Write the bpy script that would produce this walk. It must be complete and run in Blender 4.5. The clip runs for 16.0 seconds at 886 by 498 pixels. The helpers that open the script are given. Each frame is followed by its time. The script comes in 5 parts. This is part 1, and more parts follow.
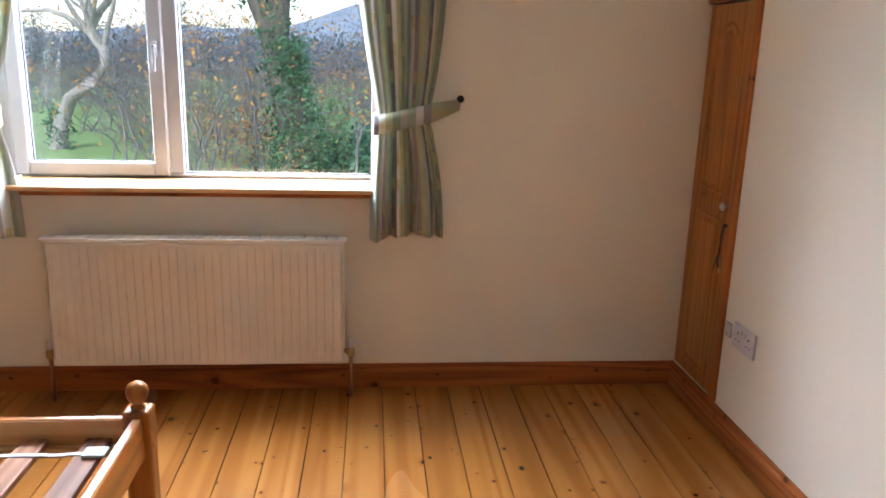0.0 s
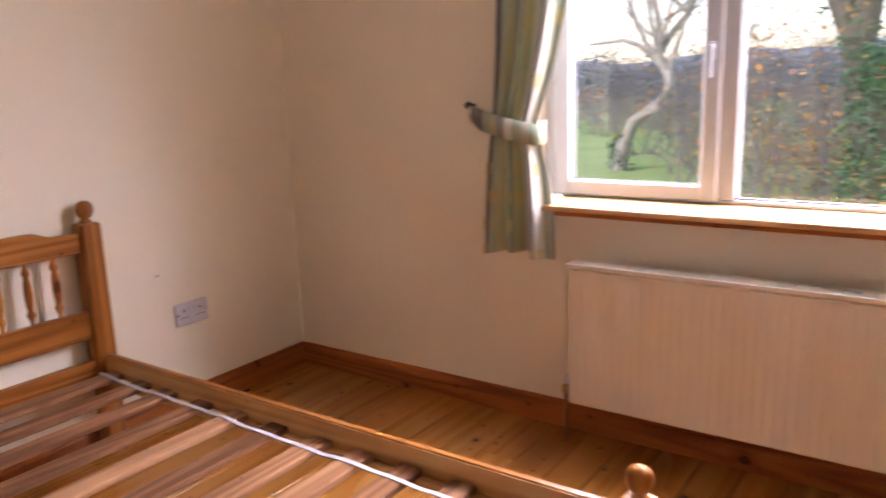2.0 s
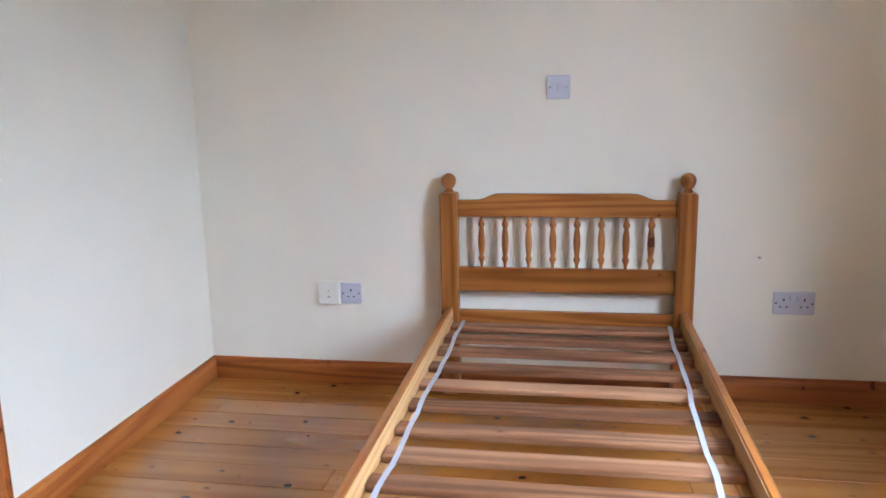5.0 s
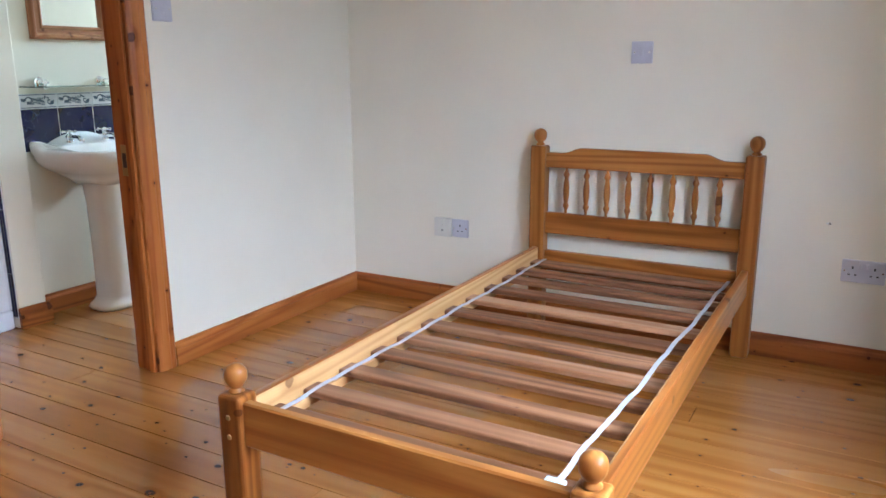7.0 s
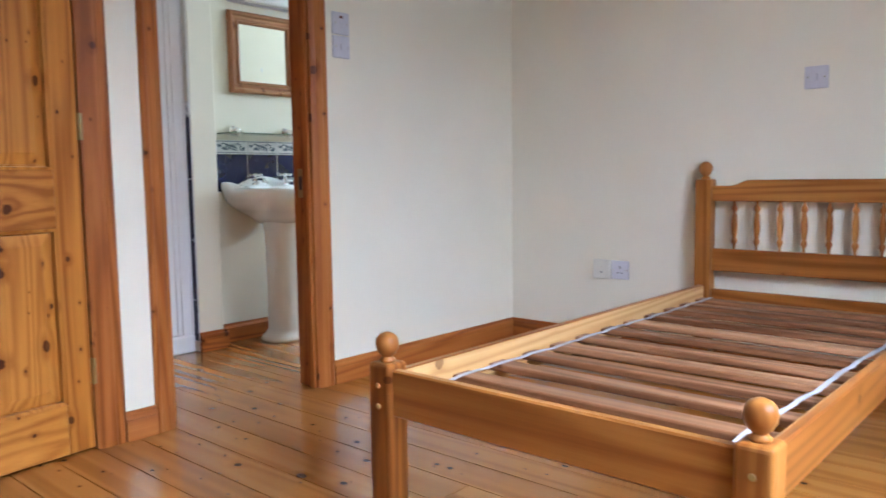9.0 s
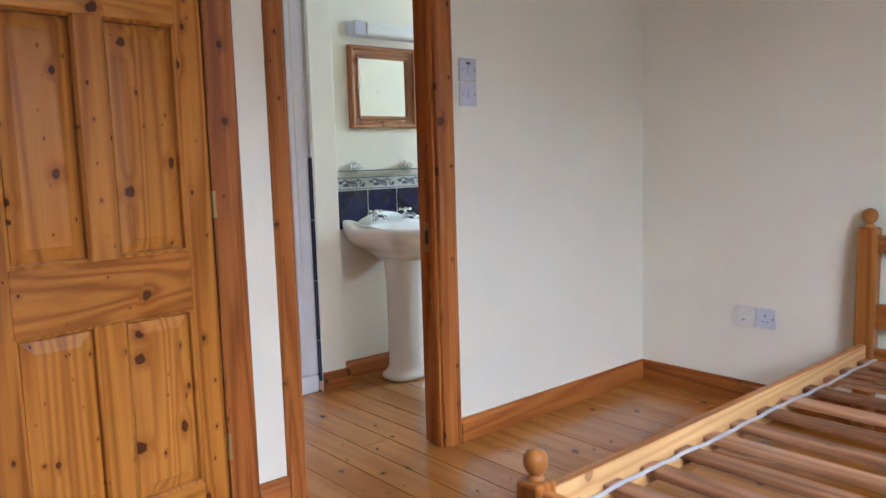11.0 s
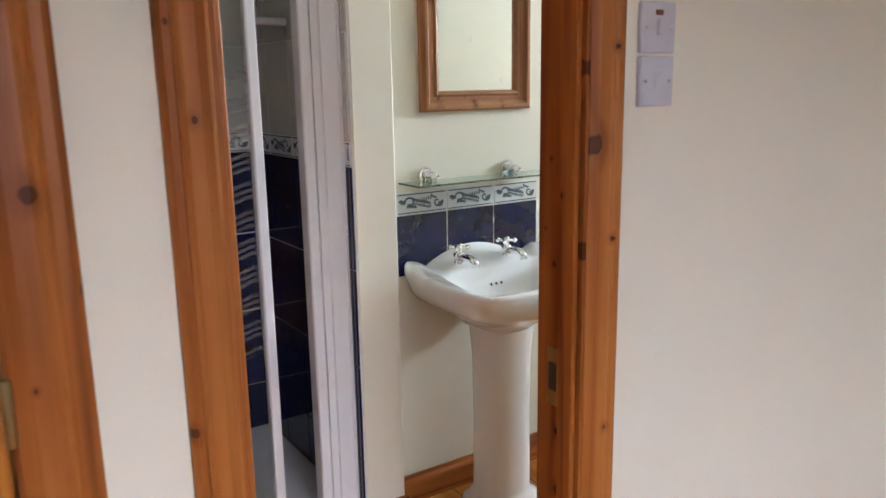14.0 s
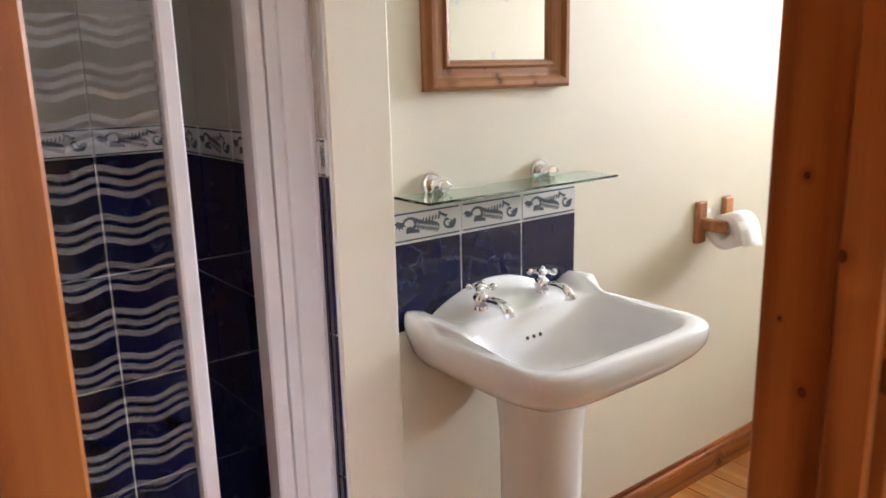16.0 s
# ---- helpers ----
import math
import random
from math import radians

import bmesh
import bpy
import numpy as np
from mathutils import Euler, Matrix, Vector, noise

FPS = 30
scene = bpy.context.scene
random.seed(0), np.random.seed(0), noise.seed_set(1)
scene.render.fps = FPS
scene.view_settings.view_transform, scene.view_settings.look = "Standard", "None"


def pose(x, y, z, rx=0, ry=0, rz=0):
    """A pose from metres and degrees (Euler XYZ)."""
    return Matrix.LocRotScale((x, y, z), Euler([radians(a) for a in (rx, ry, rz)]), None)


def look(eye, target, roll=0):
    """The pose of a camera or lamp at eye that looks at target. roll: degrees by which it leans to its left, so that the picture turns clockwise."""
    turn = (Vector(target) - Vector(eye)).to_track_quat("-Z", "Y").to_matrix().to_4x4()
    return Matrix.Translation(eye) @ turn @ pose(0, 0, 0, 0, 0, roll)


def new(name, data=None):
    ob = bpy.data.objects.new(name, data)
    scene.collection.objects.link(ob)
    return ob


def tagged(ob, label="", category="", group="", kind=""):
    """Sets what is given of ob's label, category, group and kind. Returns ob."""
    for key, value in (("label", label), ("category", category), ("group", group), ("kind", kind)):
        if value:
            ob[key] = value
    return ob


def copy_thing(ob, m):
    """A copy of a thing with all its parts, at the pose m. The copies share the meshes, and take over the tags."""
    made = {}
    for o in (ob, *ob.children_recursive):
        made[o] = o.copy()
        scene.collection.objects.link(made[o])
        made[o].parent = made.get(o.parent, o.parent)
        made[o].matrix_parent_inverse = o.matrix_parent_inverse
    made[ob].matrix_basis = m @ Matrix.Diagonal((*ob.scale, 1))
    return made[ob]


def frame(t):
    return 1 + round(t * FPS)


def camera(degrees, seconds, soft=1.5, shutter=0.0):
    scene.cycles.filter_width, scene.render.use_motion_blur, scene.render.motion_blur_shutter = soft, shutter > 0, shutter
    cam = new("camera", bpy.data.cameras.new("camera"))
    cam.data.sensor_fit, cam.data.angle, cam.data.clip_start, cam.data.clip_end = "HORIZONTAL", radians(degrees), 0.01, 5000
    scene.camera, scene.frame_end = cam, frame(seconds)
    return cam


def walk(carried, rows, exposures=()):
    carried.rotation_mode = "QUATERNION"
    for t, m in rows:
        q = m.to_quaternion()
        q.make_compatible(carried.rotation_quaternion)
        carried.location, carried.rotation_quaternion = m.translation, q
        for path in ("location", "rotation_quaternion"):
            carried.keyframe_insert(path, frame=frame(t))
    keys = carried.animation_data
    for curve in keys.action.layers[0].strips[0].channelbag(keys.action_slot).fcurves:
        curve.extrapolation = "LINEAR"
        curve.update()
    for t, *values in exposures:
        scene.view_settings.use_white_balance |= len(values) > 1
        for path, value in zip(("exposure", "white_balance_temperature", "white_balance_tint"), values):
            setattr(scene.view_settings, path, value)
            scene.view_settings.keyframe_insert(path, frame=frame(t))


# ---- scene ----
cam = camera(60.3, 16.0, shutter=0.4)
PATH = [
    (0, (0.205, 0.585, 1.285), (0.391, 2.516, 0.795), 1.6),
    (0.5, (0.16, 0.580, 1.268), (0.254, 2.522, 0.801), 1.48),
    (1, (0.131, 0.753, 1.24), (-0.075, 2.688, 0.778), -0.2),
    (1.5, (0.138, 0.95, 1.249), (-0.571, 2.771, 0.82), -2.55),
    (1.8, (0.123, 1.016, 1.22), (-0.844, 2.718, 0.809), -2.4),
    (2, (0.09, 1.102, 1.211), (-1.028, 2.705, 0.786), -1.9),
    (2.5, (0.013, 1.322, 1.219), (-1.434, 2.635, 0.794), -0.7),
    (3, (0.008, 1.462, 1.195), (-1.739, 2.352, 0.8), 0.1),
    (3.5, (0.079, 1.565, 1.106), (-1.837, 1.986, 0.715), 0.4),
    (4, (0.283, 1.697, 1.137), (-1.676, 1.758, 0.739), -1.1),
    (4.2, (0.354, 1.753, 1.143), (-1.607, 1.713, 0.752), -1.5),
    (6.3, (0.816, 2.636, 1.18), (-0.987, 1.888, 0.746), 0.4),
    (6.5, (0.826, 2.726, 1.166), (-0.94, 1.896, 0.729), 0.2),
    (7, (0.837, 2.829, 1.139), (-0.858, 1.875, 0.673), -0.3),
    (7.5, (0.824, 2.856, 0.996), (-0.886, 1.902, 0.59), -0.0),
    (8, (0.83, 2.902, 0.834), (-0.852, 1.867, 0.516), -0.9),
    (8.5, (0.852, 2.898, 0.82), (-0.751, 1.727, 0.571), -1.3),
    (9, (0.868, 2.872, 0.828), (-0.622, 1.551, 0.64), -0.8),
    (9.5, (0.885, 2.833, 0.833), (-0.504, 1.408, 0.635), -0.4),
    (10, (0.88, 2.799, 0.853), (-0.459, 1.325, 0.666), -0.6),
    (10.2, (0.883, 2.794, 0.899), (-0.437, 1.303, 0.709), -0.8),
    (12.3, (0.504, 2.232, 1.344), (-0.782, 0.74, 1.0), -1.7),
    (12.5, (0.436, 2.141, 1.358), (-0.833, 0.638, 1.002), -1.5),
    (13, (0.267, 1.925, 1.363), (-0.939, 0.372, 1.0), -2.0),
    (13.5, (0.072, 1.693, 1.347), (-1.054, 0.081, 0.981), -1.7),
    (14, (-0.108, 1.467, 1.342), (-1.188, -0.164, 0.926), -1.0),
    (14.5, (-0.228, 1.239, 1.335), (-1.318, -0.381, 0.901), -0.9),
    (15, (-0.343, 1.07, 1.328), (-1.434, -0.544, 0.877), -0.4),
    (15.5, (-0.414, 0.908, 1.325), (-1.499, -0.708, 0.867), -0.4),
    (16, (-0.39, 0.755, 1.304), (-1.594, -0.778, 0.855), -1.4),
]


EXPOSURES = [(0.0, 1.1, 6300, 14), (1.0, 1.02, 7000, 23), (1.5, 1.1, 7150, 31), (2.0, 1.12, 7300, 32), (2.5, 1.15, 7250, 25), (3.0, 1.36, 6000, 11), (3.5, 1.42, 5550, 9), (4.0, 1.36, 5500, 9), (6.5, 1.04, 5600, 9), (8.0, 0.96, 5650, 9), (10.0, 0.88, 5850, 11), (12.5, 0.77, 6050, 12), (13.5, 0.80, 6350, 15), (14.0, 0.83, 6450, 16), (15.0, 0.92, 6700, 20), (15.5, 0.98, 6850, 22), (16.0, 0.95, 7100, 26)]
walk(cam, [(t, look(eye, target, roll)) for t, eye, target, roll in PATH], EXPOSURES)

# ---- world and lights ----
world = bpy.data.worlds.new("sky")
scene.world = world
world.use_nodes = True
_n = world.node_tree.nodes
_sky = _n.new("ShaderNodeTexSky")
_sky.sky_type = "NISHITA"
_sky.sun_disc = False
_sky.sun_elevation = radians(38)
_sky.sun_rotation = radians(200)
_sky.air_density, _sky.dust_density, _sky.ozone_density = 1.0, 0.8, 2.0
_n["Background"].inputs["Strength"].default_value = 0.15
world.node_tree.links.new(_sky.outputs[0], _n["Background"].inputs["Color"])

_sun = new("sun", bpy.data.lights.new("sun", "SUN"))
_sun.data.energy, _sun.data.angle, _sun.data.color = 1.5, radians(25), (0.96, 0.97, 1.0)
_sun.matrix_world = look((0, 0, 20), (4, 11, 8))


def window_light(name, m, w, h, watts, colour):
    la = bpy.data.lights.new(name, "AREA")
    la.shape, la.size, la.size_y, la.energy, la.color = "RECTANGLE", w, h, watts, colour
    ob = new(name, la)
    ob.matrix_world = m
    return ob


window_light("window_daylight", look((-0.425, 3.50, 1.82), (-0.425, 2.2, 0.75)), 1.25, 0.38, 4, (0.72, 0.87, 1.0))
window_light("sky_above_window", look((-0.425, 5.4, 3.45), (-0.425, 3.5, 1.45)), 11.0, 3.0, 2050, (0.79, 0.885, 1.0))
window_light("bathroom_window_daylight", look((-4.92, 0.165, 1.75), (-1.7, 0.0, 0.9)), 0.42, 0.75, 125, (0.72, 0.88, 1.0))

# ---- helpers ----


def part(name, bm, material, parent=None, label="", smooth=False):
    me = bpy.data.meshes.new(name)
    bm.normal_update()
    bm.to_mesh(me)
    bm.free()
    if smooth:
        for p in me.polygons:
            p.use_smooth = True
    if material:
        me.materials.append(material)
    ob = new(name, me)
    if parent:
        ob.parent = parent
    if label:
        tagged(ob, label)
    return ob


def empty(name, at=(0, 0, 0)):
    ob = new(name)
    ob.empty_display_size = 0.05
    ob.location = at
    return ob


def under(ob, parent):
    """Hang ob, built in world places, under a parent that stands at a place of its own."""
    ob.parent = parent
    ob.matrix_parent_inverse = Matrix.Translation(parent.location).inverted()
    return ob


def add_box(bm, x0, x1, y0, y1, z0, z1, bev=0.0, seg=1):
    b2 = bmesh.new()
    bmesh.ops.create_cube(b2, size=1.0)
    for v in b2.verts:
        v.co = Vector((x0 + (v.co.x + 0.5) * (x1 - x0), y0 + (v.co.y + 0.5) * (y1 - y0), z0 + (v.co.z + 0.5) * (z1 - z0)))
    if bev:
        bmesh.ops.bevel(b2, geom=b2.edges[:], offset=bev, segments=seg, affect="EDGES", profile=0.5)
    join(bm, b2)
    return bm


def join(bm, other):
    vs = {v: bm.verts.new(v.co) for v in other.verts}
    for f in other.faces:
        try:
            nf = bm.faces.new([vs[v] for v in f.verts])
            nf.smooth = f.smooth
        except ValueError:
            pass
    other.free()


def box(x0, x1, y0, y1, z0, z1, bev=0.0, seg=1):
    return add_box(bmesh.new(), x0, x1, y0, y1, z0, z1, bev, seg)


def lathe(profile, at=(0, 0, 0), steps=24, turn=None):
    """A turned solid from (radius, height) pairs, standing on z at the place."""
    bm = bmesh.new()
    rings = []
    for r, h in profile:
        rings.append([bm.verts.new((r * math.cos(2 * math.pi * i / steps), r * math.sin(2 * math.pi * i / steps), h)) for i in range(steps)])
    for a, b in zip(rings, rings[1:]):
        for i in range(steps):
            f = bm.faces.new((a[i], a[(i + 1) % steps], b[(i + 1) % steps], b[i]))
            f.smooth = True
    bm.faces.new(rings[0][::-1])
    bm.faces.new(rings[-1])
    if turn:
        bmesh.ops.transform(bm, matrix=turn, verts=bm.verts)
    bmesh.ops.translate(bm, vec=Vector(at), verts=bm.verts)
    return bm


def loft(rings, cap_first=True, cap_last=True, closed=True):
    """A skin over rings of points."""
    bm = bmesh.new()
    vs = [[bm.verts.new(p) for p in r] for r in rings]
    n = len(vs[0])
    for a, b in zip(vs, vs[1:]):
        for i in range(n if closed else n - 1):
            f = bm.faces.new((a[i], a[(i + 1) % n], b[(i + 1) % n], b[i]))
            f.smooth = True
    if cap_first:
        bm.faces.new(vs[0][::-1])
    if cap_last:
        bm.faces.new(vs[-1])
    return bm


def tube(points, radius, steps=10):
    """A round bar along points."""
    pts = [Vector(p) for p in points]
    rings = []
    up = Vector((0.13, 0.21, 0.97))
    for i, p in enumerate(pts):
        d = (pts[min(i + 1, len(pts) - 1)] - pts[max(i - 1, 0)]).normalized()
        u = up - d * up.dot(d)
        if u.length < 1e-3:
            u = Vector((1, 0, 0)) - d * d.x
        u.normalize()
        w = d.cross(u)
        r = radius[i] if isinstance(radius, (list, tuple)) else radius
        rings.append([p + u * r * math.cos(2 * math.pi * k / steps) + w * r * math.sin(2 * math.pi * k / steps) for k in range(steps)])
    return loft(rings)


def extrude_profile(profile, a, b, up=Vector((0, 0, 1)), out=Vector((0, 1, 0))):
    """A moulding: a profile of (out, up) pairs swept straight from a to b."""
    a, b = Vector(a), Vector(b)
    bm = bmesh.new()
    ra = [bm.verts.new(a + out * o + up * u) for o, u in profile]
    rb = [bm.verts.new(b + out * o + up * u) for o, u in profile]
    n = len(ra)
    for i in range(n):
        bm.faces.new((ra[i], ra[(i + 1) % n], rb[(i + 1) % n], rb[i]))
    bm.faces.new(ra[::-1])
    bm.faces.new(rb)
    bmesh.ops.recalc_face_normals(bm, faces=bm.faces)
    return bm


# ---- materials ----


class Nodes:
    """Short hand for node materials."""

    def __init__(self, name):
        self.mat = bpy.data.materials.new(name)
        self.mat.use_nodes = True
        self.t = self.mat.node_tree
        self.bsdf = self.t.nodes["Principled BSDF"]

    def put(self, socket, value):
        if isinstance(value, bpy.types.NodeSocket):
            self.t.links.new(value, socket)
        else:
            socket.default_value = value

    def node(self, kind, **inputs):
        n = self.t.nodes.new(kind)
        for k, v in inputs.items():
            self.put(n.inputs[k.replace("_", " ")], v)
        return n

    def math(self, op, a, b=0.0, c=0.0, clamp=False):
        n = self.t.nodes.new("ShaderNodeMath")
        n.operation, n.use_clamp = op, clamp
        for i, v in enumerate((a, b, c)):
            self.put(n.inputs[i], v)
        return n.outputs[0]

    def vec(self, op, a, b):
        n = self.t.nodes.new("ShaderNodeVectorMath")
        n.operation = op
        self.put(n.inputs[0], a)
        self.put(n.inputs[1], b)
        return n.outputs[0]

    def mix(self, fac, a, b, how="MIX"):
        n = self.t.nodes.new("ShaderNodeMix")
        n.data_type, n.blend_type = "RGBA", how
        self.put(n.inputs[0], fac)
        self.put(n.inputs[6], (*a, 1) if isinstance(a, tuple) and len(a) == 3 else a)
        self.put(n.inputs[7], (*b, 1) if isinstance(b, tuple) and len(b) == 3 else b)
        return n.outputs[2]

    def ramp(self, fac, stops, how="LINEAR"):
        n = self.t.nodes.new("ShaderNodeValToRGB")
        n.color_ramp.interpolation = how
        el = n.color_ramp.elements
        while len(el) < len(stops):
            el.new(0.5)
        for e, (p, c) in zip(el, stops):
            e.position, e.color = p, (*c, 1)
        self.put(n.inputs[0], fac)
        return n.outputs[0]

    def step(self, v, lo, hi):
        n = self.t.nodes.new("ShaderNodeMapRange")
        n.interpolation_type = "SMOOTHSTEP"
        for i, x in enumerate((v, lo, hi, 0.0, 1.0)):
            self.put(n.inputs[i], x)
        return n.outputs[0]

    def noise(self, vec, scale, detail=3.0, rough=0.5, dist=0.0):
        n = self.t.nodes.new("ShaderNodeTexNoise")
        for k, v in (("Vector", vec), ("Scale", scale), ("Detail", detail), ("Roughness", rough), ("Distortion", dist)):
            self.put(n.inputs[k], v)
        return n.outputs["Fac"]

    def place(self):
        return self.t.nodes.new("ShaderNodeNewGeometry").outputs["Position"]

    def rand(self):
        return self.t.nodes.new("ShaderNodeObjectInfo").outputs["Random"]

    def split(self, v):
        n = self.t.nodes.new("ShaderNodeSeparateXYZ")
        self.put(n.inputs[0], v)
        return n.outputs

    def xyz(self, x, y, z):
        n = self.t.nodes.new("ShaderNodeCombineXYZ")
        for i, v in enumerate((x, y, z)):
            self.put(n.inputs[i], v)
        return n.outputs[0]

    def bump(self, height, strength=0.2, distance=0.002):
        n = self.t.nodes.new("ShaderNodeBump")
        n.inputs["Strength"].default_value, n.inputs["Distance"].default_value = strength, distance
        self.put(n.inputs["Height"], height)
        self.put(self.bsdf.inputs["Normal"], n.outputs[0])

    def done(self, colour=None, rough=None, metal=None, spec=None, coat=None, coat_rough=None):
        for k, v in (("Base Color", colour), ("Roughness", rough), ("Metallic", metal), ("Specular IOR Level", spec), ("Coat Weight", coat), ("Coat Roughness", coat_rough)):
            if v is not None:
                self.put(self.bsdf.inputs[k], (*v, 1) if isinstance(v, tuple) and len(v) == 3 else v)
        return self.mat


def wood(name, axis, pale, mid, dark, rough=0.35, coat=0.3, knots=1.0, ring=1.0, vary=0.25, knot_tone=(0.07, 0.012, 0.001), cells=5.4, ksize=0.09, streaks=1.0):
    """Pine with its grain along an axis ('x', 'y' or 'z'): long flame figure, fine fibres and dark round knots."""
    n = Nodes(name)
    r = n.rand()
    p = n.vec("ADD", n.place(), n.xyz(n.math("MULTIPLY", r, 37.0), n.math("MULTIPLY", r, 61.0), n.math("MULTIPLY", r, 19.0)))
    x, y, z = n.split(p)
    along, a, b = {"x": (x, y, z), "y": (y, x, z), "z": (z, x, y)}[axis]
    across = n.math("ADD", a, n.math("MULTIPLY", b, 0.83))
    wobble = n.noise(p, 9.0, 2.0)
    # knots: dark cores of many sizes, scattered over the face
    vor = n.t.nodes.new("ShaderNodeTexVoronoi")
    vor.voronoi_dimensions = "2D"
    n.put(vor.inputs["Vector"], n.xyz(across, n.math("MULTIPLY", along, 0.8), 0.0))
    vor.inputs["Scale"].default_value = cells
    rough_edge = n.math("ADD", n.math("MULTIPLY", n.math("SUBTRACT", n.noise(p, 75.0, 2.0), 0.5), 0.6), n.math("MULTIPLY", n.math("SUBTRACT", n.noise(p, 28.0, 1.0), 0.5), 0.9))
    pick = n.split(vor.outputs["Color"])[0]
    size = n.math("MULTIPLY_ADD", n.math("POWER", pick, 2.2), ksize, 0.012)
    big = n.math("DIVIDE", vor.outputs["Distance"], size)
    # pin knots, small and scattered
    vor2 = n.t.nodes.new("ShaderNodeTexVoronoi")
    vor2.voronoi_dimensions = "2D"
    n.put(vor2.inputs["Vector"], n.xyz(n.math("ADD", across, 3.7), n.math("MULTIPLY", along, 0.7), 0.0))
    vor2.inputs["Scale"].default_value = cells * 1.7
    pick2 = n.math("MAXIMUM", n.math("SUBTRACT", n.split(vor2.outputs["Color"])[0], 0.42), 0.0)
    pin = n.math("DIVIDE", vor2.outputs["Distance"], n.math("MULTIPLY_ADD", pick2, ksize * 1.1, 0.001))
    near = n.math("ADD", n.math("MINIMUM", big, pin), rough_edge)
    core = n.math("SUBTRACT", 1.0, n.step(near, 0.72, 1.08))
    halo = n.math("SUBTRACT", 1.0, n.step(near, 0.8, 3.4))
    # flame figure, drawn out along the grain and parted by the knots
    long = n.xyz(n.math("MULTIPLY", along, 0.045), a, b)
    bend = n.math("MULTIPLY", n.math("MULTIPLY", halo, size), 4.0)
    flame = n.math("ADD", n.math("MULTIPLY", n.noise(long, 9.0, 1.5, 0.4), 8.5 * ring), bend)
    rings = n.step(n.math("PINGPONG", flame, 0.5), 0.08, 0.5)
    streak = n.noise(n.xyz(n.math("MULTIPLY", along, 0.02), a, b), 60.0, 3.0, 0.6)
    fibre = n.noise(n.xyz(n.math("MULTIPLY", along, 0.03), a, b), 330.0, 2.0, 0.6)
    broad = n.noise(n.xyz(n.math("MULTIPLY", along, 0.3), a, b), 3.0, 2.0)
    tone = n.math("ADD", n.math("MULTIPLY", rings, 0.30), n.math("ADD", n.math("MULTIPLY", n.math("MULTIPLY_ADD", n.math("SUBTRACT", streak, 0.5), streaks, 0.5), 0.42), n.math("ADD", n.math("MULTIPLY", fibre, 0.16), n.math("MULTIPLY", broad, 0.42))))
    tone = n.math("ADD", tone, n.math("MULTIPLY", n.math("SUBTRACT", r, 0.5), vary))
    col = n.ramp(tone, [(0.31, pale), (0.60, mid), (0.95, dark)])
    col = n.mix(n.math("MULTIPLY", halo, 0.5 * knots), col, dark)
    heart = n.math("SUBTRACT", 1.0, n.step(near, 0.1, 0.75))
    knot = n.mix(n.math("MULTIPLY", heart, n.math("MULTIPLY", n.split(vor.outputs["Color"])[1], 0.5)), knot_tone, (0.12, 0.032, 0.009))
    col = n.mix(n.math("MULTIPLY", core, 0.97 * knots), col, knot)
    n.bump(n.math("ADD", n.math("MULTIPLY", fibre, 0.5), n.math("MULTIPLY", streak, 0.5)), 0.10, 0.0012)
    rr = n.math("MULTIPLY_ADD", broad, 0.18, rough - 0.09)
    return n.done(col, rr, coat=coat, coat_rough=0.16, spec=0.22)


FLOOR = wood("varnished_floor_pine", "y", (0.45, 0.195, 0.046), (0.37, 0.143, 0.028), (0.27, 0.094, 0.017), 0.24, 0.6, 1.0, 0.5, 0.2, cells=5.6, ksize=0.066, streaks=0.35)
TRIM = {a: wood("orange_pine_trim_" + a, a, (0.43, 0.150, 0.036), (0.335, 0.098, 0.019), (0.175, 0.042, 0.009), 0.42, 0.0, 1.0, cells=5.6, ksize=0.068) for a in "xyz"}
DOORW = {a: wood("lacquered_door_pine_" + a, a, (0.58, 0.240, 0.046), (0.46, 0.165, 0.026), (0.27, 0.080, 0.010), 0.40, 0.0, 1.0, cells=7.2, ksize=0.105) for a in "xz"}
BEDW = {a: wood("lacquered_bed_pine_" + a, a, (0.42, 0.170, 0.040), (0.31, 0.108, 0.022), (0.17, 0.047, 0.008), 0.34, 0.15, 0.9, 0.95, cells=3.2, ksize=0.042) for a in "xyz"}
RAWPINE = wood("raw_inner_pine", "x", (0.60, 0.37, 0.17), (0.50, 0.28, 0.11), (0.36, 0.17, 0.06), 0.55, 0.0, 0.6, cells=4.0)
SLATW = wood("bare_slat_timber", "y", (0.38, 0.195, 0.105), (0.26, 0.115, 0.055), (0.12, 0.046, 0.020), 0.5, 0.0, 0.6, 1.0, 0.5, cells=3.0, ksize=0.04)
OAK = {a: wood("cupboard_veneer_" + a, a, (0.50, 0.205, 0.046), (0.42, 0.155, 0.030), (0.27, 0.085, 0.014), 0.4, 0.2, 0.0) for a in "yz"}
SILLW = wood("pale_sill_pine", "x", (0.66, 0.42, 0.22), (0.55, 0.31, 0.14), (0.42, 0.21, 0.08), 0.4, 0.3, 0.4)
MIRW = {a: wood("mirror_frame_pine_" + a, a, (0.40, 0.19, 0.085), (0.31, 0.125, 0.048), (0.18, 0.06, 0.02), 0.42, 0.2, 0.7, cells=9.0) for a in "xz"}


def paint(name, colour, rough=0.75, bumpy=0.06):
    n = Nodes(name)
    p = n.place()
    a = n.noise(p, 1.3, 3.0)
    b = n.noise(p, 260.0, 2.0)
    lo = tuple(c * 0.955 for c in colour)
    col = n.mix(n.step(a, 0.35, 0.68), colour, lo)
    n.bump(n.math("ADD", b, n.math("MULTIPLY", n.noise(p, 28.0, 2.0), 1.2)), bumpy, 0.002)
    return n.done(col, rough)


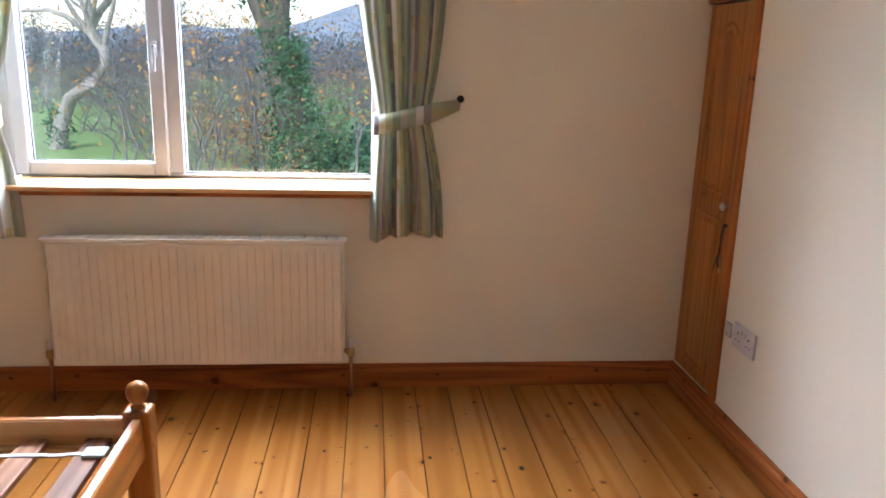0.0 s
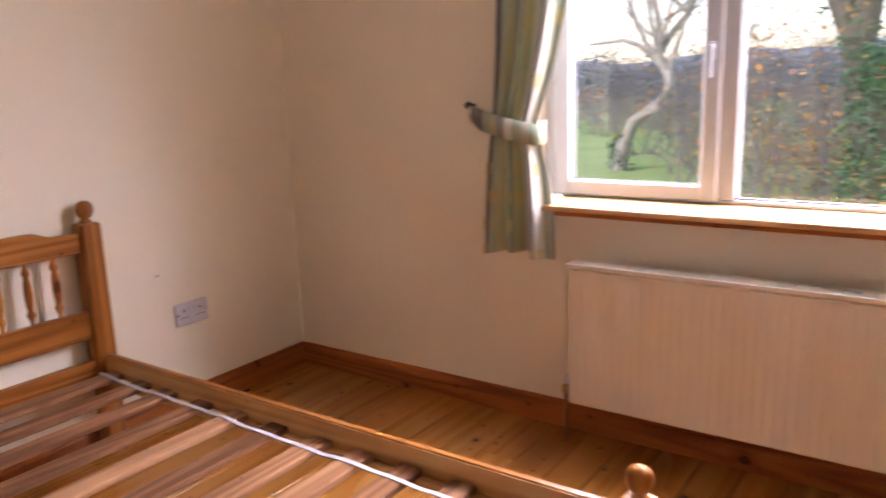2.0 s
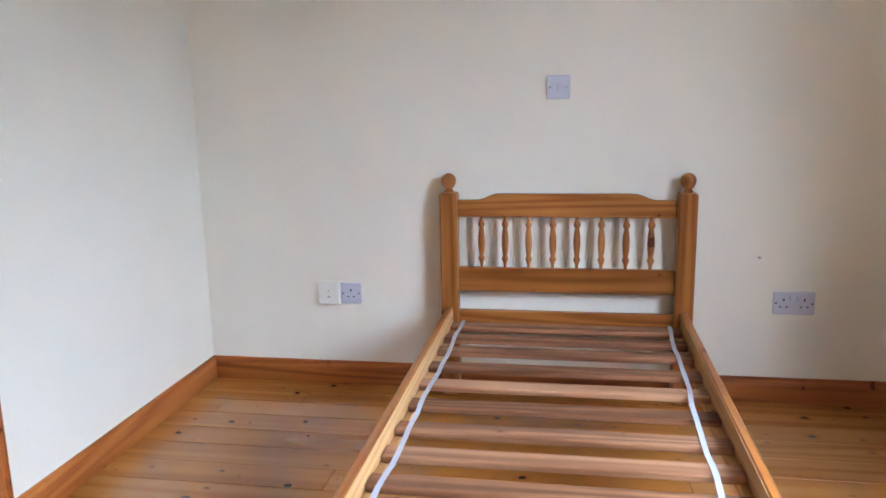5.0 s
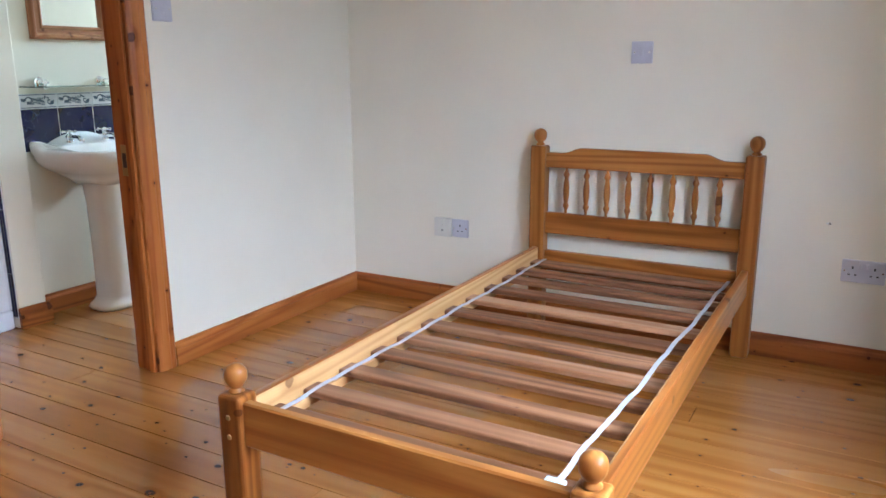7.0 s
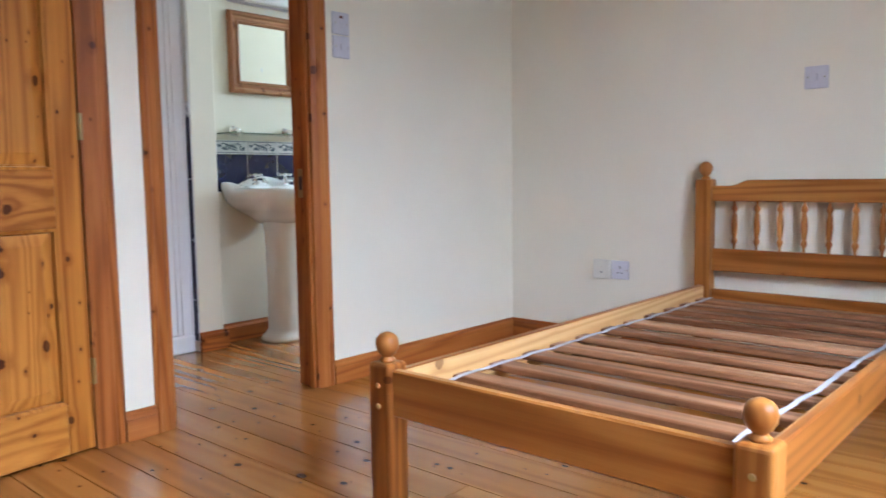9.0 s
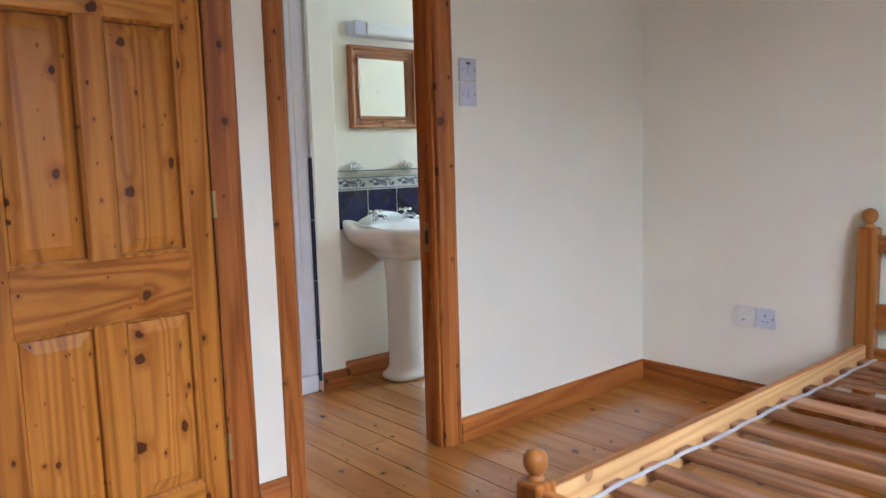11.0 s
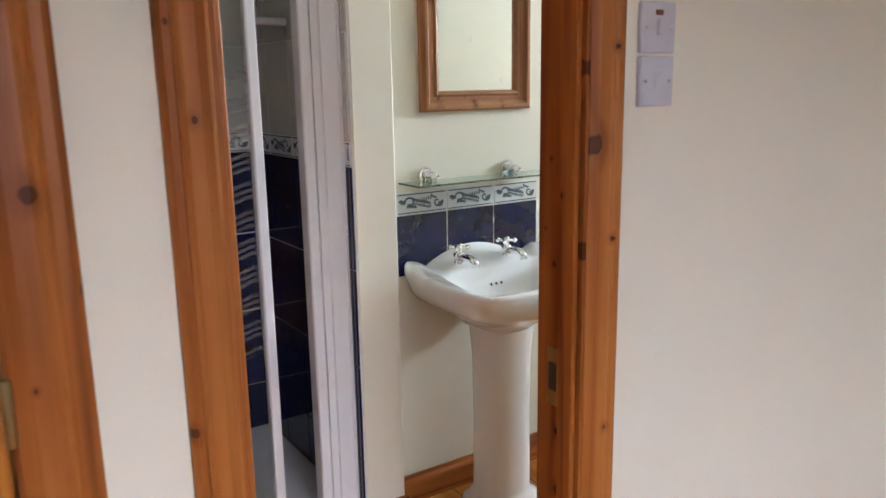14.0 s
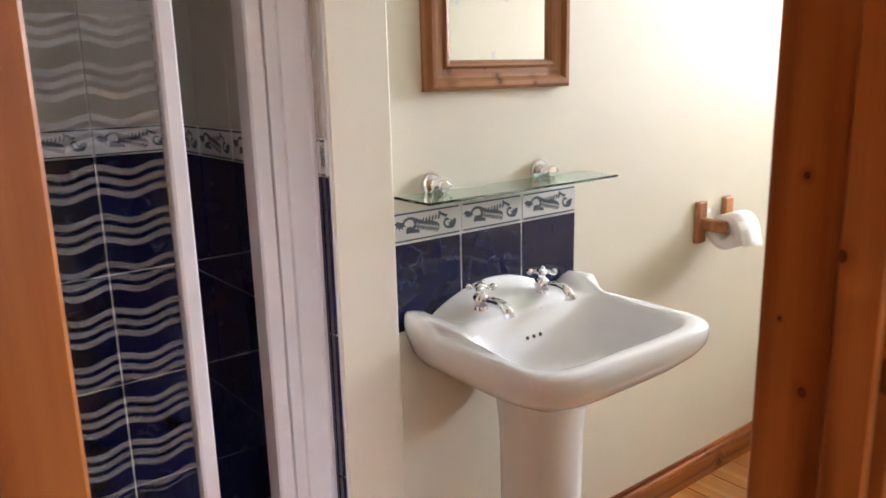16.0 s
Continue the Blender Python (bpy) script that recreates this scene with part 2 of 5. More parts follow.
def plain(name, colour, rough=0.4, metal=0.0, grain=60.0, vary=0.06, coat=0.0):
    n = Nodes(name)
    g = n.noise(n.place(), grain, 3.0)
    col = n.mix(g, tuple(c * (1 - vary) for c in colour), tuple(min(1, c * (1 + vary)) for c in colour))
    return n.done(col, n.math("MULTIPLY_ADD", g, 0.1, rough - 0.05), metal, coat=coat, coat_rough=0.1)


CREAM = paint("cream_emulsion", (0.80, 0.74, 0.632))
BATHCREAM = paint("pale_cream_bathroom_emulsion", (0.80, 0.75, 0.625), 0.55)
WHITE_CEIL = paint("white_ceiling_paint", (0.82, 0.81, 0.78), 0.85)
# white plastic, with the backlit frame's shade put into its grey
UPVC = plain("shade_greyed_white_plastic", (0.40, 0.41, 0.46), 0.3, grain=9)
WHITEMETAL = plain("cream_white_radiator_enamel", (0.72, 0.67, 0.61), 0.35, grain=7)
PLASTIC = plain("white_switch_plastic", (0.55, 0.53, 0.60), 0.3, grain=30)
IVORYPL = plain("ivory_socket_plastic", (0.66, 0.63, 0.58), 0.35, grain=30)
DARKSLOT = plain("dark_slot", (0.05, 0.045, 0.05), 0.6)
CERAMIC = plain("white_glazed_ceramic", (0.87, 0.87, 0.87), 0.08, grain=3, vary=0.02, coat=0.5)
CHROME = plain("chrome", (0.80, 0.80, 0.82), 0.07, 1.0, vary=0.03)
BRASS = plain("brass", (0.40, 0.29, 0.14), 0.4, 1.0)
COPPER = plain("dull_copper_pipe", (0.33, 0.15, 0.08), 0.4, 0.9)
BLACKIRON = plain("black_iron", (0.025, 0.02, 0.02), 0.45, 0.6)
WEBBING = plain("white_webbing_tape", (0.44, 0.44, 0.50), 0.8, grain=500, vary=0.12)
SHOWERWHITE = plain("white_shower_frame_enamel", (0.76, 0.74, 0.76), 0.25, grain=8)
PAPER = plain("white_tissue_paper", (0.86, 0.85, 0.84), 0.9, grain=200)
GROUT = plain("pale_grout", (0.72, 0.72, 0.72), 0.8, grain=300)
BLOCKW = wood("orange_holder_wood", "z", (0.55, 0.26, 0.12), (0.47, 0.19, 0.08), (0.36, 0.12, 0.04), 0.45, 0.2, 0.2)


def clear_glass(name, tint=(1, 1, 1), rough=0.0):
    n = Nodes(name)
    n.bsdf.inputs["Transmission Weight"].default_value = 1.0
    n.bsdf.inputs["IOR"].default_value = 1.45
    return n.done(tint, rough)


GLASS = clear_glass("window_glass")
SHELFGLASS = clear_glass("greenish_shelf_glass", (0.72, 0.95, 0.88))
MIRROR = Nodes("silvered_mirror").done((0.93, 0.95, 0.95), 0.01, 1.0)

# ---- the rooms ----
XW, XE, YN, YS = -2.315, 1.445, 3.425, 0.53     # bedroom faces: headboard wall, cupboard wall, window wall, door wall
CEIL = 2.35
WT = 0.11
BX0, BX1, BY0, BY1 = -4.70, -0.06, -0.52, YS - WT  # bathroom
D0, D1, DH = -1.015, -0.40, 1.98       # bathroom doorway
P0, P1 = -0.14, 0.515                # entrance doorway
WX0, WX1, WZ0, WZ1 = -1.17, 0.25, 0.80, 2.05   # window


def structure(name, bm, mat, label, category):
    return tagged(part(name, bm, mat), label, category, kind="structure")


# walls with real openings
bm = bmesh.new()
add_box(bm, XW - 0.25, WX0, YN, YN + 0.28, 0, CEIL)
add_box(bm, WX1, XE + 0.2, YN, YN + 0.28, 0, CEIL)
add_box(bm, WX0, WX1, YN, YN + 0.28, 0, WZ0 - 0.024)
add_box(bm, WX0, WX1, YN, YN + 0.28, WZ1, CEIL)
structure("wall_north", bm, CREAM, "cream painted plaster wall with the window in it", "wall")
structure("wall_west", box(XW - 0.15, XW, YS - 0.002, YN, 0, CEIL), CREAM, "cream painted plaster wall behind the headboard", "wall")
bm = bmesh.new()
CUP0, CUPZ0, CUPZ1 = 3.045, 0.097, 1.50
add_box(bm, XE, XE + 0.15, -1.3, CUP0, 0, CEIL)
add_box(bm, XE, XE + 0.15, CUP0, YN, CUPZ1, CEIL)
add_box(bm, XE, XE + 0.15, CUP0, YN, 0, CUPZ0 - 0.004)
add_box(bm, XE + 0.06, XE + 0.15, CUP0, YN, CUPZ0 - 0.004, CUPZ1)
structure("wall_east", bm, CREAM, "cream painted plaster wall beside the cupboard door", "wall")
bm = bmesh.new()
add_box(bm, -4.8, D0 - 0.03, YS - WT, YS, 0, CEIL)
add_box(bm, D1 + 0.03, P0 - 0.03, YS - WT, YS, 0, CEIL)
add_box(bm, P1 + 0.03, XE, YS - WT, YS, 0, CEIL)
add_box(bm, D0 - 0.03, D1 + 0.03, YS - WT, YS, DH + 0.03, CEIL)
add_box(bm, P0 - 0.03, P1 + 0.03, YS - WT, YS, DH + 0.03, CEIL)
structure("wall_south", bm, CREAM, "cream painted partition wall with two doorways", "wall")
structure("ceiling", add_box(box(XW - 0.25, XE + 0.2, -1.32, YN + 0.28, CEIL, CEIL + 0.1), -5.0, XW - 0.25, BY0 - 0.12, YS, CEIL, CEIL + 0.1), WHITE_CEIL, "plain white painted ceiling", "ceiling")

# bathroom walls
SX0, SX1, SYB = -1.06, -0.20, -1.20      # shower recess
bm = bmesh.new()
add_box(bm, -4.8, SX0 - 0.14, BY0 - 0.12, BY0, 0, CEIL)
structure("wall_bathroom_back", bm, BATHCREAM, "pale cream bathroom wall behind the basin", "wall")
structure("wall_bathroom_pier", box(SX0 - 0.14, SX0 - 0.008, SYB - 0.1, -0.42, 0, CEIL, 0.004), BATHCREAM, "pale cream wall end beside the shower", "wall")
bm = bmesh.new()
add_box(bm, -4.1, -4.7, BY0, BY1, 0, 1.35)
add_box(bm, -4.1, -4.7, BY0, BY1, 2.15, CEIL)
add_box(bm, -4.1, -4.7, BY0, -0.05, 1.35, 2.15)
add_box(bm, -5.0, -4.7, 0.38, BY1, 1.35, 2.15)
structure("wall_bathroom_end", bm, BATHCREAM, "pale cream bathroom end wall", "wall")
structure("wall_shower_back", box(SX0 - 0.008, XE, SYB - 0.11, SYB - 0.008, 0, CEIL), BATHCREAM, "painted wall behind the shower tiles", "wall")
structure("wall_shower_side", box(SX1 + 0.008, SX1 + 0.11, SYB - 0.008, BY1, 0, CEIL), BATHCREAM, "painted wall between shower and landing", "wall")

# floor base under the boards
structure("floor_base", add_box(box(XW - 0.15, XE + 0.15, -1.3, YN + 0.25, -0.12, -0.022), -4.8, XW - 0.15, BY0 - 0.12, YS, -0.12, -0.022), plain("dark_subfloor", (0.06, 0.035, 0.02), 0.9), "dark gap under the floorboards", "floor")
floor = structure("floor", add_box(box(XW, XE + 0.1, -1.25, YN, -0.0225, -0.0195), -4.75, XW, BY0 - 0.05, YS - 0.02, -0.0225, -0.0195), plain("dark_board_gap", (0.05, 0.02, 0.008), 0.9), "varnished pine floorboards with dark joints", "floor")

# ---- skirting, architraves ----
SK = [(0.0, 0.0), (0.018, 0.0), (0.018, 0.062), (0.0165, 0.066), (0.0185, 0.070), (0.015, 0.078), (0.009, 0.084), (0.007, 0.095), (0.0, 0.095)]
DIRS = {"n": Vector((0, -1, 0)), "s": Vector((0, 1, 0)), "w": Vector((1, 0, 0)), "e": Vector((-1, 0, 0))}


def skirting(a, b, side, label="orange varnished pine skirting board"):
    ax = "x" if side in "ns" else "y"
    return structure("baseboard", extrude_profile(SK, (*a, 0), (*b, 0), out=DIRS[side]), TRIM[ax], label, "skirting board")


skirting((XW, YN), (XE, YN), "n")
skirting((XW, YS), (XW, YN), "w")
skirting((XE, YS), (XE, YN), "e")
skirting((XW, YS), (D0 - 0.081, YS), "s")
skirting((D1 + 0.066, YS), (P0 - 0.090, YS), "s")
skirting((P1 + 0.082, YS), (XE, YS), "s")
skirting((-4.7, BY0), (SX0 - 0.14, BY0), "s")
skirting((SX0 - 0.158, -0.42), (SX0 - 0.006, -0.42), "s")

AR = [(0.0, 0.0), (0.0, 0.07), (0.010, 0.07), (0.017, 0.062), (0.017, 0.052), (0.013, 0.047), (0.015, 0.042), (0.013, 0.036), (0.013, 0.016), (0.010, 0.009), (0.006, 0.0)]


def architrave(x_in, sign, z1, width=0.07):
    """An upright moulded strip on the bedroom side; x_in is the edge towards the opening."""
    return extrude_profile([(o, u * width / 0.07) for o, u in AR], (x_in, YS, 0), (x_in, YS, z1), up=Vector((sign, 0, 0)), out=Vector((0, 1, 0)))


def door_frame(name, x0, x1, label, aw, aw1):
    fr = tagged(empty(name, (x0, YS, 0)), label, "door frame", kind="structure")
    for nm, b, m in (
        ("architrave", architrave(x0 - 0.006, -1, DH + 0.07, aw), TRIM["z"]), ("architrave", architrave(x1 + 0.006, 1, DH + 0.07, aw1), TRIM["z"]),
        ("head_architrave", extrude_profile(AR, (x0 - 0.006, YS, DH + 0.006), (x1 + 0.006, YS, DH + 0.006), up=Vector((0, 0, 1)), out=Vector((0, 1, 0))), TRIM["x"]),
        ("jamb", box(x0 - 0.03, x0, YS - WT - 0.004, YS + 0.004, 0, DH, 0.002), TRIM["z"]), ("jamb", box(x1, x1 + 0.03, YS - WT - 0.004, YS + 0.004, 0, DH, 0.002), TRIM["z"]),
        ("head", box(x0 - 0.03, x1 + 0.03, YS - WT - 0.004, YS + 0.004, DH, DH + 0.03, 0.002), TRIM["x"]),
    ):
        under(part(nm, b, m), fr)
    return fr


bath_frame = door_frame("door_frame_1", D0, D1, "knotty orange pine door frame of the bathroom", 0.075, 0.060)
for xa, xb in ((D0, D0 + 0.012), (D1 - 0.012, D1)):
    under(part("door_stop", box(xa, xb, YS - 0.045, YS - 0.008, 0, DH, 0.002), TRIM["z"]), bath_frame)
under(part("strike_plate", box(D0, D0 + 0.0025, YS - 0.086, YS - 0.048, 0.755, 0.868, 0.001), BRASS, None, "worn brass strike plate"), bath_frame)
under(part("latch_hole", box(D0 + 0.002, D0 + 0.0032, YS - 0.078, YS - 0.058, 0.785, 0.838), DARKSLOT), bath_frame)
entry_frame = door_frame("door_frame_2", P0, P1, "knotty orange pine door frame of the entrance door", 0.084, 0.076)


# ---- panelled entrance door, ajar ----
def panel_door():
    w, h, th = P1 - P0 - 0.006, DH - 0.012, 0.036
    d = tagged(empty("door_1", (P0 + 0.003, YS - 0.002, 0.008)), "knotty pine four-panel door standing slightly ajar", "door", kind="structure")
    sw, rails = 0.082, [(0.0, 0.155), (0.685, 0.857), (1.495, 1.57), (h - 0.10, h)]
    mid0, mid1 = w / 2 - 0.037, w / 2 + 0.037

    def p(nm, b, m):
        ob = part(nm, b, m)
        ob.parent = d
        return ob
    p("stile", box(0, sw, -th, 0, 0, h, 0.002), DOORW["z"])
    p("stile", box(w - sw, w, -th, 0, 0, h, 0.002), DOORW["z"])
    for a, b in rails:
        p("rail", box(sw, w - sw, -th, 0, a, b, 0.002), DOORW["x"])
    for (a0, b0), (a1, b1) in zip(rails, rails[1:]):
        p("muntin", box(mid0, mid1, -th, 0, b0, a1, 0.002), DOORW["z"])
        for x0, x1 in ((sw, mid0), (mid1, w - sw)):
            bm = bmesh.new()
            ins = ((0, -0.001), (0.008, -0.005), (0.0095, -0.0205), (0.0135, -0.0205), (0.0145, -0.015), (0.046, -0.0055), (0.048, -0.004))
            rings = []
            for i, y in ins:
                rings.append([(x0 + i, y, b0 + i), (x1 - i, y, b0 + i), (x1 - i, y, a1 - i), (x0 + i, y, a1 - i)])
            b2 = loft(rings, False, True)
            for f in b2.faces:
                f.smooth = False
            join(bm, b2)
            add_box(bm, x0, x1, -th + 0.006, -th + 0.014, b0, a1)
            p("panel", bm, DOORW["z"])
    for z in (0.24, 0.985, 1.72):
        k = p("hinge", lathe([(0.006, 0), (0.0065, 0.002), (0.0065, 0.078), (0.006, 0.08)], (-0.003, 0.007, z - 0.04), 12), BRASS)
        tagged(k, "brass butt hinge")
        p("hinge_leaf", box(-0.003, 0.004, 0.0005, 0.002, z - 0.04, z + 0.04), BRASS)
    d.rotation_euler = (0, 0, radians(7))
    return d


panel_door()

# ---- window ----
win = tagged(empty("window_1", (WX0, YN, WZ0)), "white plastic double window with a side-hung casement", "window", kind="structure")
FY0, FY1 = 3.58, 3.645


def wpart(nm, bm, mat, label="", parent=None):
    return under(part(nm, bm, mat, None, label), win)


MX0, MX1 = -0.577, -0.512
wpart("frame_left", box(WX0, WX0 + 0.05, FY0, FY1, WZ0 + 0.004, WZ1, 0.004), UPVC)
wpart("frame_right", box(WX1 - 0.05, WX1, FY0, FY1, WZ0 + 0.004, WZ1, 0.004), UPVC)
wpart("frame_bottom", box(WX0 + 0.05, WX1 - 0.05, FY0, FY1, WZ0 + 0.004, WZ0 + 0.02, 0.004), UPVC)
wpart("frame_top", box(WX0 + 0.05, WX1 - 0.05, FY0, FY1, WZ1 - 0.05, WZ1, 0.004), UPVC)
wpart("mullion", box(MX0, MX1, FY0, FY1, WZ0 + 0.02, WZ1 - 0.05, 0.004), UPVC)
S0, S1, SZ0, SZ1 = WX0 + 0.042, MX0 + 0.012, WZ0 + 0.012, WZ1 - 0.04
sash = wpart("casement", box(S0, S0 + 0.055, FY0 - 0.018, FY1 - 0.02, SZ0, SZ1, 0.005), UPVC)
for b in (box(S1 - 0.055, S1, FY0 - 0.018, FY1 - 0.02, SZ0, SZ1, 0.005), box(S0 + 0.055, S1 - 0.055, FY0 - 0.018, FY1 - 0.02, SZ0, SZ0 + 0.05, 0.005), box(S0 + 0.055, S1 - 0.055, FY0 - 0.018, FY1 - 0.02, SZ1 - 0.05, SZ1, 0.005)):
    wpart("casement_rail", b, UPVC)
for x0, x1, z0, z1 in ((S0 + 0.05, S1 - 0.05, SZ0 + 0.045, SZ1 - 0.045), (MX1 - 0.005, WX1 - 0.045, WZ0 + 0.016, WZ1 - 0.045)):
    g = wpart("pane", box(x0, x1, 3.607, 3.611, z0, z1), GLASS)
    g.visible_shadow = False
    for b in (box(x0, x0 + 0.008, 3.597, 3.607, z0, z1), box(x1 - 0.008, x1, 3.597, 3.607, z0, z1), box(x0, x1, 3.597, 3.607, z0, z0 + 0.008)):
        wpart("gasket", b, DARKSLOT)
hb = box(S1 - 0.036, S1 - 0.018, FY0 - 0.026, FY0 - 0.017, 1.25, 1.31, 0.003)
add_box(hb, S1 - 0.034, S1 - 0.02, FY0 - 0.05, FY0 - 0.038, 1.20, 1.30, 0.004)
add_box(hb, S1 - 0.034, S1 - 0.02, FY0 - 0.05, FY0 - 0.02, 1.285, 1.30, 0.003)
wpart("handle", hb, UPVC, "white window handle")
structure("window_sill", box(-1.10, WX1 + 0.0, 3.352, FY0 + 0.01, WZ0 - 0.016, WZ0 + 0.004, 0.007, 2), SILLW, "pale varnished pine window board", "window sill")
structure("window_sill_nosing", box(-1.095, WX1 - 0.002, 3.372, YN - 0.001, WZ0 - 0.032, WZ0 - 0.0165, 0.003), TRIM["x"], "dark pine moulding under the window board", "trim")
tagged(part("key_plate", box(-0.21, -0.16, 3.38, 3.395, WZ0 + 0.004, WZ0 + 0.008, 0.001), PLASTIC), "small grey plastic catch lying on the window board", "catch")


# ---- radiator ----
def radiator():
    r = tagged(empty("radiator", (-0.41, 3.33, 0)), "cream-white single panel radiator with vertical ribs below the window", "radiator")
    x0, x1, z0, z1, y = -0.94, 0.098, 0.148, 0.618, 3.285
    n = 33
    prof = []
    pitch = (x1 - x0 - 0.03) / n
    for i in range(n):
        c = x0 + 0.015 + pitch * i
        prof += [(c, y), (c + pitch * 0.30, y), (c + pitch * 0.42, y + 0.0042), (c + pitch * 0.88, y + 0.0042)]
    prof.append((x1 - 0.015, y))
    prof = [(x0, y + 0.012), (x0 + 0.006, y)] + prof + [(x1 - 0.006, y), (x1, y + 0.012)]
    zz = ((z0, 0.012), (z0 + 0.008, 0.002), (z0 + 0.03, 0), (z1 - 0.035, 0), (z1 - 0.008, 0.002), (z1, 0.010))
    rings = [[(px, py + off if k in (2, 3) else y + off, pz) for px, py in prof] for k, (pz, off) in enumerate(zz)]
    rings.append([(px, y + 0.03, z1) for px, py in prof])
    b = loft(rings, False, False, False)
    for f in b.faces:
        f.smooth = False
    add_box(b, x0, x1, y + 0.014, y + 0.03, z0, z1 - 0.001)
    under(part("panel", b, WHITEMETAL), r)
    g = box(x0 - 0.003, x1 + 0.003, y + 0.002, y + 0.008, z1 - 0.002, z1 + 0.012, 0.001)
    add_box(g, x0 - 0.003, x1 + 0.003, y + 0.075, y + 0.081, z1 - 0.01, z1 + 0.012, 0.001)
    k = 26
    for i in range(k + 1):
        xx = x0 + (x1 - x0) * i / k
        add_box(g, xx - 0.0175, xx + 0.0175, y + 0.006, y + 0.077, z1 + 0.004, z1 + 0.009)
    under(part("top_grille", g, WHITEMETAL, None, "slotted white top grille"), r)
    for xa, xb in ((x0 - 0.004, x0), (x1, x1 + 0.004)):
        under(part("side_panel", box(xa, xb, y + 0.006, y + 0.08, z0 + 0.02, z1 + 0.006, 0.001), WHITEMETAL), r)
    fin = bmesh.new()
    for i in range(40):
        xx = x0 + 0.02 + (x1 - x0 - 0.04) * i / 39
        add_box(fin, xx - 0.001, xx + 0.001, y + 0.03, y + 0.07, z0 + 0.03, z1 - 0.02)
    under(part("fins", fin, WHITEMETAL), r)
    for bx in (x0 + 0.15, x1 - 0.15):
        under(part("bracket", box(bx - 0.02, bx + 0.02, y + 0.07, YN, z0 + 0.06, z1 - 0.06, 0.002), WHITEMETAL), r)
    for vx, s in ((x0 - 0.03, 1), (x1 + 0.03, -1)):
        under(part("pipe", tube([(vx, y + 0.04, 0.0), (vx, y + 0.04, 0.17)], 0.0075), COPPER, None, "brown painted copper pipe"), r)
        v = lathe([(0.011, 0), (0.014, 0.004), (0.014, 0.03), (0.010, 0.036)], (vx, y + 0.04, 0.168), 14)
        join(v, tube([(vx, y + 0.04, 0.188), (vx + s * 0.035, y + 0.04, 0.188)], 0.009))
        under(part("valve", v, BRASS, None, "dull brass radiator valve"), r)
        under(part("valve_cap", lathe([(0.010, 0), (0.012, 0.003), (0.011, 0.028), (0.006, 0.032)], (vx, y + 0.04, 0.204), 14), PLASTIC), r)
    return r


radiator()


# ---- curtains ----
def curtain_cloth():
    n = Nodes("patchwork_curtain_cloth")
    uv = n.t.nodes.new("ShaderNodeUVMap").outputs[0]
    u, v, _ = n.split(uv)
    col = n.ramp(n.math("FRACT", n.math("MULTIPLY", u, 2.0)), [
        (0.0, (0.30, 0.36, 0.27)), (0.10, (0.52, 0.54, 0.33)), (0.19, (0.74, 0.73, 0.66)), (0.28, (0.20, 0.19, 0.21)),
        (0.38, (0.42, 0.50, 0.42)), (0.50, (0.54, 0.55, 0.34)), (0.60, (0.36, 0.34, 0.36)), (0.70, (0.72, 0.73, 0.70)), (0.80, (0.38, 0.46, 0.36)), (0.91, (0.48, 0.50, 0.46))], "CONSTANT")
    # small woven squares along the stripes
    cell = n.xyz(n.math("FLOOR", n.math("MULTIPLY", u, 20.0)), n.math("FLOOR", n.math("MULTIPLY", v, 13.0)), 0.0)
    wn = n.t.nodes.new("ShaderNodeTexWhiteNoise")
    n.put(wn.inputs["Vector"], cell)
    fu = n.math("ABSOLUTE", n.math("SUBTRACT", n.math("FRACT", n.math("MULTIPLY", u, 20.0)), 0.5))
    fv = n.math("ABSOLUTE", n.math("SUBTRACT", n.math("FRACT", n.math("MULTIPLY", v, 13.0)), 0.5))
    sq = n.math("MULTIPLY", n.math("LESS_THAN", fu, 0.3), n.math("LESS_THAN", fv, 0.22))
    sq = n.math("MULTIPLY", sq, n.math("GREATER_THAN", wn.outputs["Value"], 0.72))
    col = n.mix(n.math("MULTIPLY", sq, 0.7), col, (0.62, 0.52, 0.20))
    weave = n.noise(n.place(), 420.0, 2.0)
    col = n.mix(n.math("MULTIPLY", weave, 0.25), col, (0.2, 0.2, 0.19))
    n.bump(weave, 0.25, 0.001)
    m = n.done(col, 0.85)
    n.bsdf.inputs["Sheen Weight"].default_value = 0.2
    # thin cloth lets some light through
    tr = n.t.nodes.new("ShaderNodeBsdfTranslucent")
    n.put(tr.inputs["Color"], col)
    mx = n.t.nodes.new("ShaderNodeMixShader")
    mx.inputs[0].default_value = 0.22
    out = n.t.nodes["Material Output"]
    n.t.links.new(n.bsdf.outputs[0], mx.inputs[1])
    n.t.links.new(tr.outputs[0], mx.inputs[2])
    n.t.links.new(mx.outputs[0], out.inputs["Surface"])
    return m


CLOTH = curtain_cloth()


